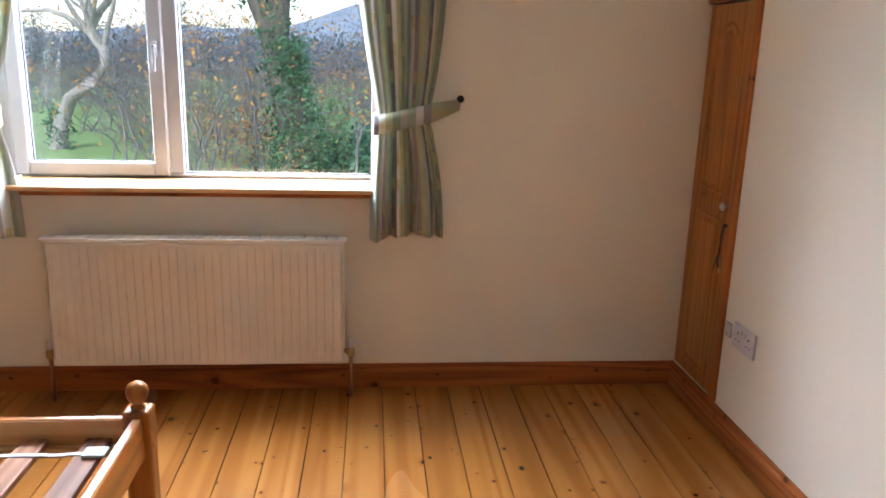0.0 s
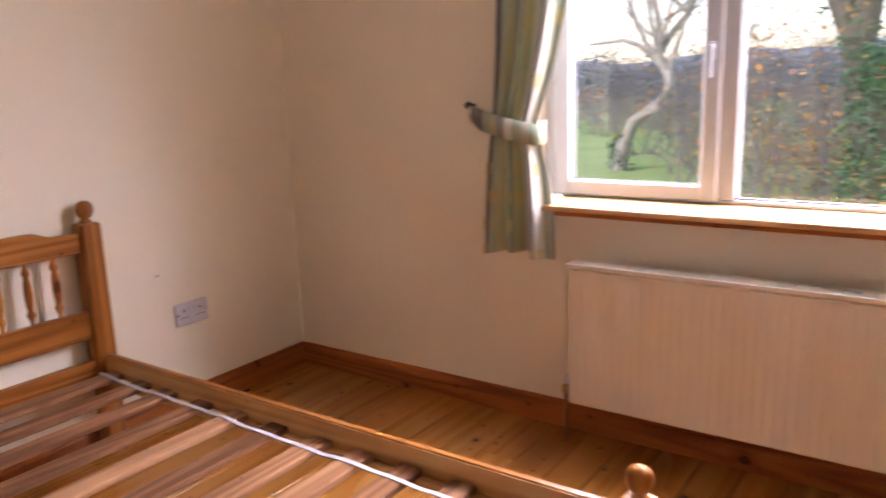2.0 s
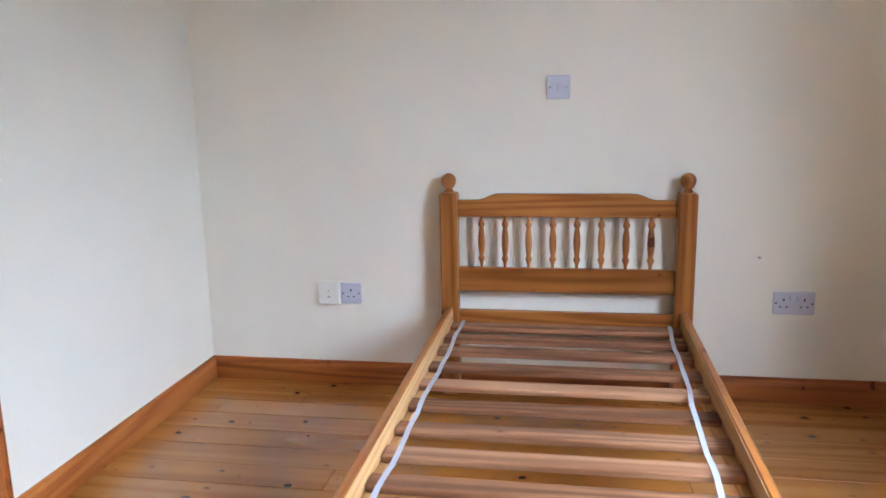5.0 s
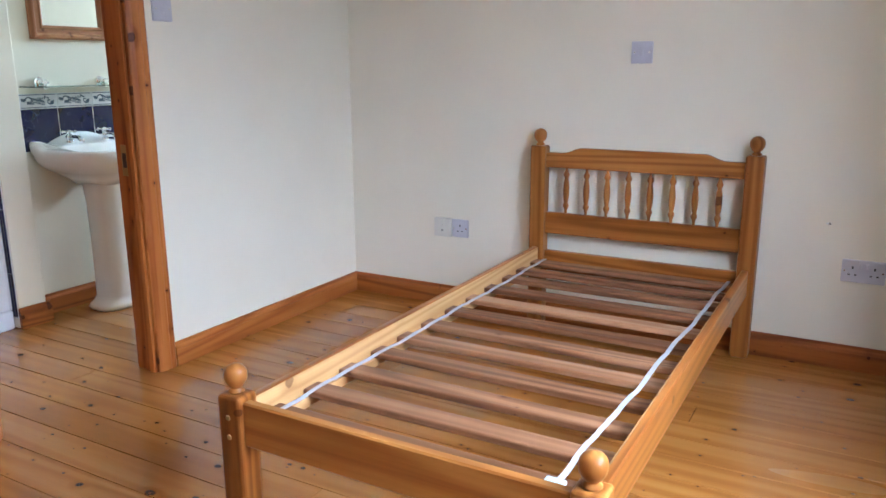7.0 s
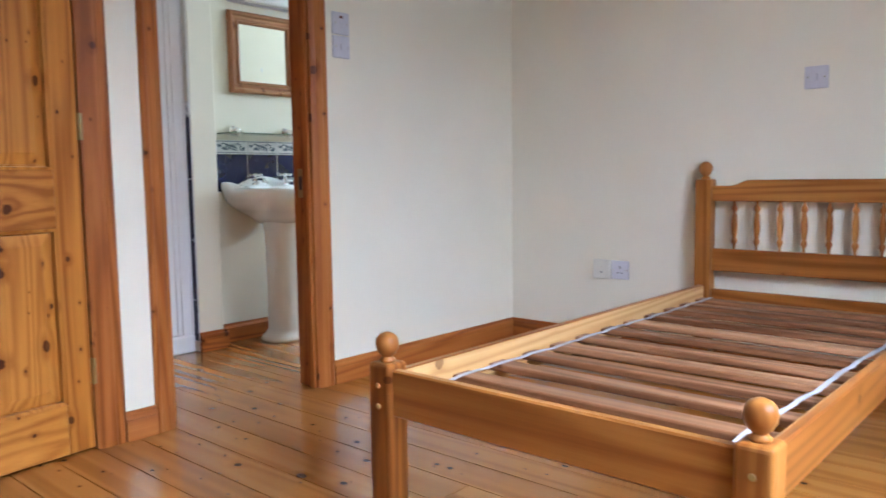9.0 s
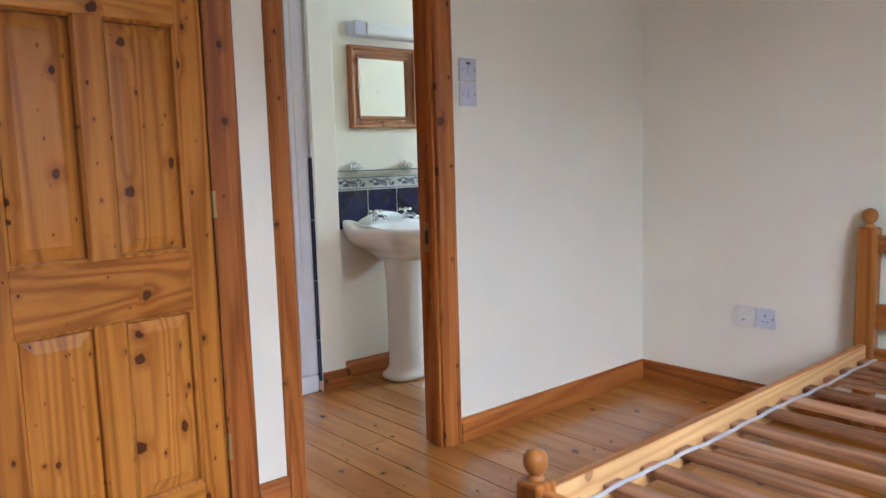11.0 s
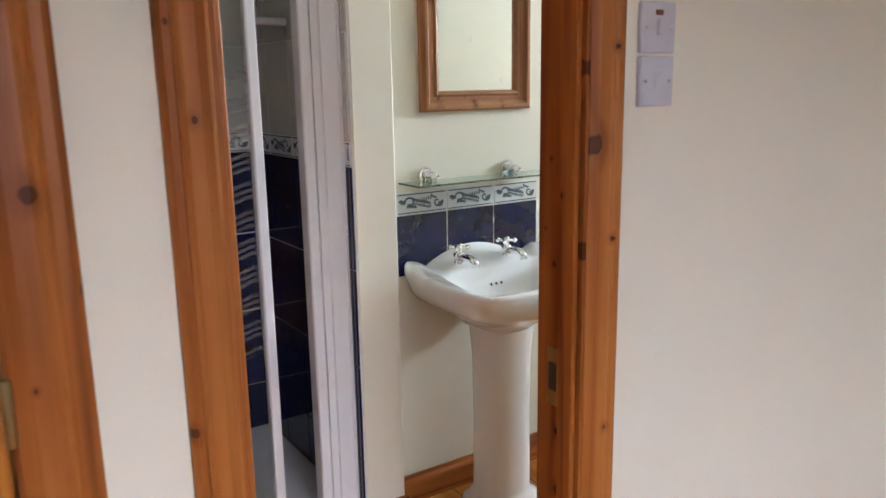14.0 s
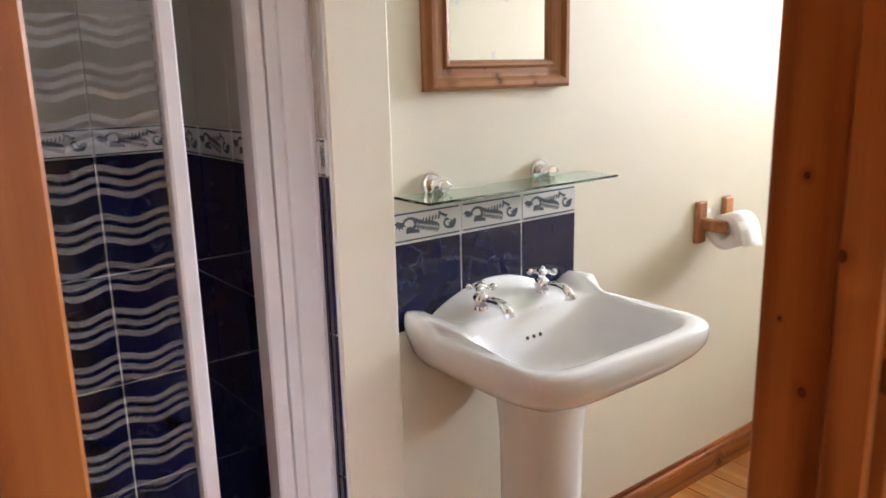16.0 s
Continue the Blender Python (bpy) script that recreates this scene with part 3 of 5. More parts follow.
def curtain(outer, inner_top, inner_tie, outer_tie, inner_low, outer_low, seed, hook):
    """A curtain held back to the side; x of its outer and inner edges at the top, the tie and the hem."""
    c = tagged(empty("curtain", (outer, 3.37, 0.62)), "lined green, yellow and grey patchwork curtain tied back beside the window", "curtain", "pair of curtains")
    rnd = random.Random(seed)
    nu, nv = 90, 60
    ph = [rnd.uniform(0, 6.28) for _ in range(4)]
    z_top, z_tie, z_low = 2.12, 1.075, 0.625
    bm = bmesh.new()
    uvl = bm.loops.layers.uv.new("UVMap")
    grid = []
    for j in range(nv + 1):
        t = j / nv
        z = z_top + (z_low - z_top) * t
        if z > z_tie:
            s = (z_top - z) / (z_top - z_tie)
            k = s ** 2.2
            xi, xo = inner_top + (inner_tie - inner_top) * k, outer + (outer_tie - outer) * s ** 4
        else:
            s = (z_tie - z) / (z_tie - z_low)
            k = 1 - (1 - s) ** 2
            xi, xo = inner_tie + (inner_low - inner_tie) * k, outer_tie + (outer_low - outer_tie) * k
        tight = math.exp(-((z - z_tie) / 0.12) ** 2)
        row = []
        for i in range(nu + 1):
            u = i / nu
            amp = 0.030 * (1 - 0.55 * tight)
            y = 3.355 + amp * (math.sin(u * 19 + ph[0] + 0.7 * math.sin(t * 3 + ph[1])) + 0.45 * math.sin(u * 43 + ph[2] + t * 2)) - 0.02 * tight
            x = xo + (xi - xo) * (u + 0.012 * math.sin(u * 19 + ph[3]))
            zz = z + (0.012 * math.sin(u * 5 + ph[1]) if j == nv else 0) 
            row.append((bm.verts.new((x, min(y, 3.41), zz)), u, t))
        grid.append(row)
    for a, b in zip(grid, grid[1:]):
        for i in range(nu):
            q = (a[i], a[i + 1], b[i + 1], b[i])
            f = bm.faces.new([w[0] for w in q])
            f.smooth = True
            for lo, w in zip(f.loops, q):
                lo[uvl].uv = (w[1], w[2] * 1.2 + seed)
    ob = under(part("cloth", bm, CLOTH), c)
    sol = ob.modifiers.new("thick", "SOLIDIFY")
    sol.thickness = 0.004
    # tie-back band from the wall hook round the front
    bt = bmesh.new()
    uvl = bt.loops.layers.uv.new("UVMap")
    s = 1 if inner_tie > outer_tie else -1
    path = [(hook[0], hook[1] - 0.006, hook[2] - 0.02)]
    xa, xb = outer_tie - s * 0.012, inner_tie + s * 0.012
    for k in range(13):
        q = k / 12
        path.append((xa + (xb - xa) * q, 3.33 - 0.045 * math.sin(math.pi * (0.2 + 0.7 * q)), hook[2] - 0.045 - 0.05 * q))
    path.append((xb + s * 0.006, 3.345, hook[2] - 0.09))
    path.append((xb - s * 0.005, 3.385, hook[2] - 0.085))
    vs = []
    for k, (x, y, z) in enumerate(path):
        hgt = 0.02 if k == 0 else 0.034
        vs.append((bt.verts.new((x, y, z + hgt)), bt.verts.new((x, y - 0.006, z)), bt.verts.new((x, y, z - hgt))))
    for k in range(len(vs) - 1):
        for w in (0, 1):
            f = bt.faces.new((vs[k][w], vs[k + 1][w], vs[k + 1][w + 1], vs[k][w + 1]))
            f.smooth = True
            for lo, (uu, vv) in zip(f.loops, ((k, w), (k + 1, w), (k + 1, w + 1), (k, w + 1))):
                lo[uvl].uv = (uu / len(vs) * 0.5 + 0.13 * seed, vv * 0.08)
    tb = under(part("tie_back", bt, CLOTH, None, "patchwork tie-back band"), c)
    so = tb.modifiers.new("thick", "SOLIDIFY")
    so.thickness = 0.005
    h = tagged(part("curtain_hook", lathe([(0.006, 0), (0.006, 0.03), (0.012, 0.034), (0.014, 0.042), (0.010, 0.05), (0.004, 0.053)], (hook[0], YN, hook[2]), 14, Matrix.Rotation(radians(90), 4, "X")), BLACKIRON), "small black iron tie-back knob on the wall", "hook", "pair of hooks")
    return c


curtain(-1.25, -0.935, -1.085, -1.262, -1.04, -1.318, 1, (-1.374, 3.394, 1.132))
curtain(0.47, 0.125, 0.225, 0.405, 0.198, 0.472, 2, (0.523, 3.394, 1.136))
tagged(part("curtain_rail", tube([(-1.45, 3.37, 2.14), (0.60, 3.37, 2.14)], 0.012), UPVC), "white curtain rail above the window", "curtain rail")


# ---- cupboard door in the east wall ----
def cupboard_door():
    c = tagged(empty("cupboard_door", (XE, 3.2, CUPZ0)), "brown veneered cupboard door with an arched upper panel", "cupboard door", kind="structure")
    y0, y1 = CUP0 + 0.038, YN - 0.003

    def p(nm, b, m, label=""):
        return under(part(nm, b, m, None, label), c)
    p("frame_side", box(XE - 0.014, XE + 0.03, CUP0 - 0.02, CUP0 + 0.022, CUPZ0, CUPZ1 + 0.03, 0.004), TRIM["z"])
    p("frame_top", box(XE - 0.014, XE + 0.03, CUP0 + 0.022, y1, CUPZ1 - 0.004, CUPZ1 + 0.03, 0.004), TRIM["y"])
    p("frame_rebate", box(XE + 0.012, XE + 0.04, CUP0 + 0.022, y0, CUPZ0, CUPZ1 - 0.004), TRIM["z"])
    z0, z1 = CUPZ0 + 0.003, CUPZ1 - 0.008
    p("leaf", box(XE + 0.002, XE + 0.024, y0, y1, z0, z1, 0.003), OAK["z"])
    pa, pb = y0 + 0.066, y1 - 0.07

    def moulded(za, zb, arch):
        def outline(ins):
            a, b, lo, hi = pa + ins, pb - ins, za + ins, zb - ins
            if not arch:
                return [(a, lo), (b, lo), (b, hi)] + [(b + (a - b) * k / 8, hi) for k in range(1, 8)] + [(a, hi)]
            sh = hi - 0.075
            top = []
            for k in range(0, 9):
                q = k / 8
                top.append((b + (a - b) * q, sh + 0.075 * (math.sin(math.pi * q) ** 0.7)))
            return [(a, lo), (b, lo)] + top
        rings = [[(XE + 0.002 - o, yy, zz) for yy, zz in outline(i)] for i, o in ((0, 0.0), (0.004, 0.004), (0.012, 0.004), (0.017, -0.003), (0.024, -0.003), (0.034, 0.002))]
        b = loft(rings, False, True)
        for f in b.faces:
            f.smooth = False
        return b
    p("upper_panel", moulded(0.83, 1.43, True), OAK["z"], "raised panel with an arched head")
    p("lower_panel", moulded(0.145, 0.75, False), OAK["z"])
    p("knob", lathe([(0.006, 0), (0.006, 0.008), (0.013, 0.012), (0.015, 0.018), (0.010, 0.024)], (XE + 0.002, y0 + 0.035, 0.80), 14, Matrix.Rotation(radians(-90), 4, "Y")), PLASTIC, "small pale knob")
    p("escutcheon", lathe([(0.014, 0), (0.012, 0.003)], (XE + 0.002, y0 + 0.035, 0.57), 14, Matrix.Rotation(radians(-90), 4, "Y")), BRASS)
    s = tube([(XE - 0.008, y0 + 0.02, 0.735), (XE - 0.012, y0 + 0.025, 0.70), (XE - 0.01, y0 + 0.03, 0.64), (XE - 0.012, y0 + 0.045, 0.60), (XE - 0.01, y0 + 0.06, 0.565)], 0.003, 6)
    join(s, tube([(XE - 0.01, y0 + 0.03, 0.64), (XE - 0.014, y0 + 0.028, 0.60), (XE - 0.012, y0 + 0.022, 0.58)], 0.003, 6))
    join(s, tube([(XE + 0.002, y0 + 0.02, 0.735), (XE - 0.012, y0 + 0.02, 0.735)], 0.004, 6))
    tagged(part("cord", s, DARKSLOT), "short dark cord with a knot hanging from the cupboard latch", "cord")


cupboard_door()


# ---- sockets and switches ----
GREYPORT = plain("grey_port", (0.28, 0.27, 0.26), 0.5)

def plate(kind, at, face, w=0.086, h=0.086, mat=None, label="white plastic socket"):
    """A wall plate; face is the wall that carries it. Built facing +y and turned."""
    rot = {"s": 0, "w": -90, "n": 180, "e": 90}[face]
    ob = tagged(empty(kind, at), label, "socket" if "socket" in kind else "switch", "wall plates")
    ob.rotation_euler = (0, 0, radians(rot))
    m = mat or PLASTIC

    def p(nm, b, mm, lab=""):
        q = part(nm, b, mm, ob, lab)
        return q
    deep = 0.022 if kind == "phone_socket" and w > 0.05 else 0.010
    p("plate", box(-w / 2, w / 2, 0, deep, -h / 2, h / 2, 0.003, 2), m)
    cols = [0] if w < 0.1 else [-w / 4, w / 4]
    if kind in ("socket", "double_socket"):
        for c in cols:
            p("slot", box(c - 0.003, c + 0.003, 0.0095, 0.0108, 0.008, 0.018), DARKSLOT)
            for dx in (-0.011, 0.011):
                p("slot", box(c + dx - 0.004, c + dx + 0.004, 0.0095, 0.0108, -0.016, -0.011), DARKSLOT)
            if kind == "double_socket":
                p("rocker", box(c * 0.35 - 0.006, c * 0.35 + 0.006, 0.009, 0.014, 0.012, 0.03, 0.002), m)
        for c in (-w / 2 + 0.010, w / 2 - 0.010):
            p("screw", lathe([(0.0035, 0), (0.0035, 0.0012)], (c, 0.010, 0), 10, Matrix.Rotation(radians(-90), 4, "X")), CHROME)
    elif kind in ("light_switch", "fan_isolator"):
        p("rocker", box(-0.007, 0.007, 0.009, 0.0155, -0.014, 0.014, 0.003), m)
        for c in (-0.03, 0.03):
            p("screw", lathe([(0.0035, 0), (0.0035, 0.0012)], (c, 0.010, 0), 10, Matrix.Rotation(radians(-90), 4, "X")), CHROME)
        if kind == "fan_isolator":
            p("indicator", box(-0.009, 0.009, 0.0095, 0.0112, 0.02, 0.029), plain("dark_red_neon", (0.12, 0.02, 0.015), 0.3), "dark red neon window")
    elif kind == "pull_plate":
        p("cover", box(-0.006, 0.006, 0.009, 0.012, -0.006, 0.006, 0.002), m)
        for c in (-0.03, 0.03):
            p("screw", lathe([(0.0035, 0), (0.0035, 0.0012)], (c, 0.010, 0), 10, Matrix.Rotation(radians(-90), 4, "X")), CHROME)
    elif kind == "phone_socket":
        p("port", box(-0.006, 0.006, deep - 0.0005, deep + 0.0008, -0.018, -0.010), GREYPORT)
        p("screw", lathe([(0.003, 0), (0.003, 0.0012)], (0, deep, 0.012), 10, Matrix.Rotation(radians(-90), 4, "X")), CHROME)
    return ob


plate("light_switch", (XW, 1.98, 1.189), "w", label="white plastic single light switch above the bed")
plate("phone_socket", (XW, 1.064, 0.386), "w", 0.09, 0.09, IVORYPL, "ivory plastic telephone socket on the wall beside the bed")
plate("socket", (XW, 1.154, 0.386), "w", label="white plastic single power socket beside the bed")
plate("double_socket", (XW, 2.849, 0.388), "w", 0.146, label="white plastic double power socket near the corner")
plate("double_socket", (XE, 2.87, 0.395), "e", 0.146, label="white plastic double power socket near the cupboard door")
plate("phone_socket", (XE, 2.985, 0.392), "e", 0.04, 0.05, label="small white aerial socket near the cupboard door")
plate("fan_isolator", (-1.176, YS, 1.436), "s", label="white plastic fan isolator switch above the light switch")
plate("light_switch", (-1.176, YS, 1.345), "s", label="white plastic light switch beside the bathroom door")
tagged(part("wall_mark", lathe([(0.010, 0), (0.006, 0.003)], (XW, 2.716, 0.558), 10, Matrix.Rotation(radians(90), 4, "Y") @ Matrix.Diagonal((0.4, 1, 1, 1))), GROUT), "small filled nick in the wall", "wall mark")


# ---- bed ----
def bed():
    b = tagged(empty("single_bed", (-1.32, 2.0, 0)), "varnished pine single bed frame with bare slats and no mattress", "bed")

    def p(nm, bm, m, label=""):
        return under(part(nm, bm, m, None, label), b)
    ya, yb, xh, xf = 1.572, 2.449, -2.262, -0.392
    hs = 0.034
    ball = [(0.016, 0), (0.019, 0.004), (0.019, 0.008), (0.013, 0.013), (0.013, 0.016), (0.020, 0.022), (0.0265, 0.034), (0.0285, 0.046), (0.0265, 0.058), (0.019, 0.068), (0.008, 0.0735), (0.001, 0.0745)]
    for x, top in ((xh, 0.805), (xf, 0.388)):
        for y in (ya, yb):
            post = p("post", box(x - hs, x + hs, y - hs, y + hs, 0.0045 if x == xf else 0, top, 0.010, 3), BEDW["z"])
            if x == xf:
                p("foot_pad", box(x - hs - 0.001, x + hs + 0.001, y - hs - 0.001, y + hs + 0.001, 0, 0.005, 0.001), PLASTIC, "white pad under the leg")
            k = p("finial", lathe([(r, h) for r, h in ball], (x, y, top - 0.002), 24), BEDW["z"], "turned ball finial")
    # headboard: shaped top rail, lower rail, spindles
    bm = bmesh.new()
    y0, y1 = ya + hs, yb - hs
    up = []
    for i in range(41):
        q = i / 40
        d = min(q, 1 - q)
        rise = 0.0 if d < 0.09 else 0.024 * (0.5 - 0.5 * math.cos(math.pi * min(1, (d - 0.09) / 0.10)))
        up.append((y0 + (y1 - y0) * q, 0.776 + rise))
    rings = []
    for x in (xh - 0.013, xh - 0.010, xh + 0.010, xh + 0.013):
        ins = 0.003 if abs(x - xh) > 0.011 else 0
        rings.append([(x, yy, zz - ins) for yy, zz in up] + [(x, y1, 0.712 + ins), (x, y0, 0.712 + ins)])
    t = loft(rings)
    for f in t.faces:
        f.smooth = False
    p("top_rail", t, BEDW["y"], "shaped top rail of the headboard")
    p("lower_rail", box(xh - 0.013, xh + 0.013, y0, y1, 0.422, 0.516, 0.003), BEDW["y"])
    p("end_rail", box(xh - 0.013, xh + 0.013, y0, y1, 0.255, 0.345, 0.003), BEDW["y"])
    sp = [(0.008, 0), (0.0062, 0.006), (0.007, 0.018), (0.011, 0.028), (0.0138, 0.036), (0.0115, 0.044), (0.0082, 0.049), (0.0105, 0.058), (0.0135, 0.085), (0.014, 0.105), (0.0125, 0.13), (0.0095, 0.15), (0.0082, 0.156), (0.012, 0.162), (0.0138, 0.170), (0.011, 0.178), (0.0075, 0.186), (0.006, 0.194), (0.008, 0.2)]
    for i in range(8):
        yy = y0 + (y1 - y0) * (i + 1) / 9.0
        p("spindle", lathe(sp, (xh, yy, 0.514), 14), BEDW["z"])
    p("foot_rail", box(xf - 0.006, xf + 0.02, y0, y1, 0.262, 0.375, 0.004), BEDW["y"])
    for y, s in ((ya, 1), (yb, -1)):
        p("side_rail", box(xh + hs, xf - hs, y - 0.012, y + 0.012, 0.258, 0.362, 0.004), BEDW["x"])
        p("ledge", box(xh + hs, xf - hs, min(y + s * 0.012, y + s * 0.034), max(y + s * 0.012, y + s * 0.034), 0.266, 0.2935, 0.002), RAWPINE)
        p("inner_face", box(xh + hs, xf - hs, min(y + s * 0.0121, y + s * 0.0135), max(y + s * 0.0121, y + s * 0.0135), 0.2945, 0.359), RAWPINE, "pale bare inner face")
    for y in (ya, yb):
        for z in (0.335, 0.285):
            p("bolt", lathe([(0.007, 0), (0.006, 0.002), (0.003, 0.0022)], (xf + hs, y, z), 12, Matrix.Rotation(radians(90), 4, "Y")), BRASS, "brass bolt head")
    rnd = random.Random(5)
    slat = box(-0.032, 0.032, ya + 0.017, yb - 0.017, -0.006, 0.014, 0.005, 2)
    me = bpy.data.meshes.new("slat")
    slat.to_mesh(me)
    slat.free()
    me.materials.append(SLATW)
    xs = []
    for i in range(12):
        x = -0.485 - 0.1535 * i
        xs.append(x)
        o = new("slat", me)
        o.location = (x + rnd.uniform(-0.006, 0.006), 0, 0.3005)
        o.rotation_euler = (0, 0, rnd.uniform(-0.004, 0.004))
        under(o, b)
    for y, slope in ((ya + 0.048, 0.012), (yb - 0.107, 0.052)):
        bt = bmesh.new()
        pts = []
        n = 110
        for i in range(n + 1):
            q = i / n
            x = xs[0] + 0.03 + (xs[-1] - xs[0] - 0.06) * q
            near = min(abs(x - s) for s in xs)
            sag = 0.0025 * max(0.0, min(1.0, (near - 0.034) / 0.035))
            pts.append((x, y + slope * q + 0.003 * math.sin(q * 17 + y) + 0.0015 * math.sin(q * 41), 0.3155 - sag))
        vs = [[bt.verts.new((x, y2 + o, z + h)) for o, h in ((-0.0068, 0), (0.0068, 0), (0.0068, 0.0015), (-0.0068, 0.0015))] for x, y2, z in pts]
        for a, c in zip(vs, vs[1:]):
            for k in range(4):
                bt.faces.new((a[k], a[(k + 1) % 4], c[(k + 1) % 4], c[k]))
        p("strap", bt, WEBBING, "white webbing strap stapled along the slats")
    p("strap_end", box(xs[0] - 0.01, xs[0] + 0.045, yb - 0.128, yb - 0.084, 0.3155, 0.325, 0.003, 2), plain("pale_blue_tape", (0.45, 0.60, 0.72), 0.5), "folded pale blue tape end")
    return b


bed()

nail = tagged(empty("wall_nail", (XW, 2.72, 0.558)), "small grey nail in the cream plaster wall", "nail")
under(part("nail_head", lathe([(0.0035, 0), (0.003, 0.004), (0.005, 0.005), (0.004, 0.007)], (XW, 2.72, 0.558), 10, Matrix.Rotation(radians(90), 4, "Y")), plain("dull_nail_steel", (0.34, 0.31, 0.28), 0.5, 0.3), None, "grey nail head"), nail)

# ---- bathroom: tiles ----


def navy_tile():
    n = Nodes("navy_marbled_glazed_tile")
    r = n.rand()
    p = n.vec("ADD", n.place(), n.xyz(n.math("MULTIPLY", r, 9.0), n.math("MULTIPLY", r, 5.0), r))
    v = n.t.nodes.new("ShaderNodeTexVoronoi")
    v.feature = "DISTANCE_TO_EDGE"
    n.put(v.inputs["Vector"], n.vec("ADD", p, n.xyz(n.math("MULTIPLY", n.noise(p, 22.0), 0.06), n.math("MULTIPLY", n.noise(p, 17.0), 0.06), n.math("MULTIPLY", n.noise(p, 29.0), 0.06))))
    v.inputs["Scale"].default_value = 24.0
    vein = n.math("MULTIPLY", n.math("SUBTRACT", 1.0, n.step(v.outputs["Distance"], 0.0, 0.045)), n.step(n.noise(p, 14.0), 0.5, 0.72))
    col = n.mix(n.noise(p, 9.0), (0.003, 0.0045, 0.030), (0.007, 0.011, 0.066))
    col = n.mix(n.math("MULTIPLY", vein, 0.35), col, (0.16, 0.20, 0.36))
    return n.done(col, 0.07, coat=0.3, coat_rough=0.04)


NAVY = navy_tile()
BORDER = plain("white_glazed_border_tile", (0.70, 0.70, 0.71), 0.12, grain=40, vary=0.05)
MOTIF = plain("slate_grey_leaf_print", (0.12, 0.15, 0.19), 0.2, grain=90, vary=0.35)
LIGHTTILE = plain("cream_glazed_wall_tile", (0.58, 0.55, 0.49), 0.12, grain=6, vary=0.05)
TW, BZ0, BZ1 = 0.184, 0.962, 1.026

_cache = {}


def shared(key, make, mat):
    if key not in _cache:
        b = make()
        me = bpy.data.meshes.new(key[0])
        b.normal_update()
        b.to_mesh(me)
        b.free()
        me.materials.append(mat)
        _cache[key] = me
    return _cache[key]


def scroll():
    """A curling leaf spray, 0.18 by 0.06, flat, facing +y."""
    bm = bmesh.new()

    def blade(cx, cz, ang, ln, wd):
        c, s = math.cos(ang), math.sin(ang)
        pts = [(0, 0), (ln * 0.35, wd), (ln * 0.7, wd * 0.7), (ln, 0), (ln * 0.6, -wd * 0.5), (ln * 0.3, -wd * 0.5)]
        bm.faces.new([bm.verts.new((cx + a * c - b * s, 0, cz + a * s + b * c)) for a, b in pts][::-1])

    def ribbon(pts, w):
        for (x0, z0), (x1, z1) in zip(pts, pts[1:]):
            d = math.hypot(x1 - x0, z1 - z0) or 1
            nx, nz = -(z1 - z0) / d * w, (x1 - x0) / d * w
            bm.faces.new([bm.verts.new(q) for q in ((x0 + nx, 0, z0 + nz), (x1 + nx, 0, z1 + nz), (x1 - nx, 0, z1 - nz), (x0 - nx, 0, z0 - nz))])
    for z in (-0.0285, 0.0285):
        ribbon([(-0.09, z), (0.09, z)], 0.0018)
    ribbon([(0.045 + (0.022 - 0.0016 * k) * math.cos(k * 0.5), 0.002 + (0.021 - 0.0016 * k) * math.sin(k * 0.5)) for k in range(12)], 0.003)
    ribbon([(-0.058 + (0.021 - 0.0016 * k) * math.cos(3 + k * 0.5), -0.001 + (0.020 - 0.0016 * k) * math.sin(3 + k * 0.5)) for k in range(12)], 0.003)
    for k in range(9):
        x = -0.034 + 0.0075 * k
        blade(x, -0.012 + 0.0018 * k, 0.9, 0.02 + 0.004 * math.sin(k), 0.004)
        blade(x, -0.012 + 0.0018 * k, -0.7, 0.014, 0.004)
    for k in range(7):
        blade(-0.03 + 0.009 * k, 0.006 - 0.001 * k, 1.9, 0.016, 0.004)
        blade(0.02 + 0.006 * k, -0.016, 0.5 + 0.2 * k, 0.017, 0.0045)
        blade(-0.058 + 0.004 * k, 0.014, -0.6 + 0.35 * k, 0.012, 0.0035)
    for k in range(5):
        blade(-0.075 + 0.002 * k, -0.018, 0.3 + 0.5 * k, 0.022, 0.005)
        blade(0.072, 0.012, -0.3 - 0.55 * k, 0.018, 0.0045)
    return bm


def tile(parent, key, w, h, mat, at, rot=0, motif=False, th=0.007):
    me = shared(("tile", key), lambda: box(-w / 2 + 0.0018, w / 2 - 0.0018, 0, th, -h / 2 + 0.0018, h / 2 - 0.0018, 0.001), mat)
    o = new("tile", me)
    o.matrix_world = pose(*at, 0, 0, rot)
    under(o, parent)
    if motif:
        m = new("leaf_pattern", shared(("leaf_pattern", round(w, 2)), scroll, MOTIF))
        m.parent = o
        m.location = (0, th + 0.0004, 0)
        m.scale = (w / 0.19, 1, h / 0.064)
    return o


splash = tagged(empty("splashback", (-1.53, BY0, 0.9)), "navy marbled tiles with a grey leaf border above the basin", "splashback", kind="structure")
under(part("grout", box(-1.809, -1.249, BY0, BY0 + 0.0045, 0.765, BZ1 + 0.002), GROUT), splash)
for i in range(3):
    cx = -1.253 - TW * (i + 0.5) - 0.0015 * i
    tile(splash, "nb", TW, BZ0 - 0.77, NAVY, (cx, BY0, (BZ0 + 0.77) / 2 - 0.002))
    tile(splash, "bb", TW, BZ1 - BZ0, BORDER, (cx, BY0, (BZ0 + BZ1) / 2), 0, True)

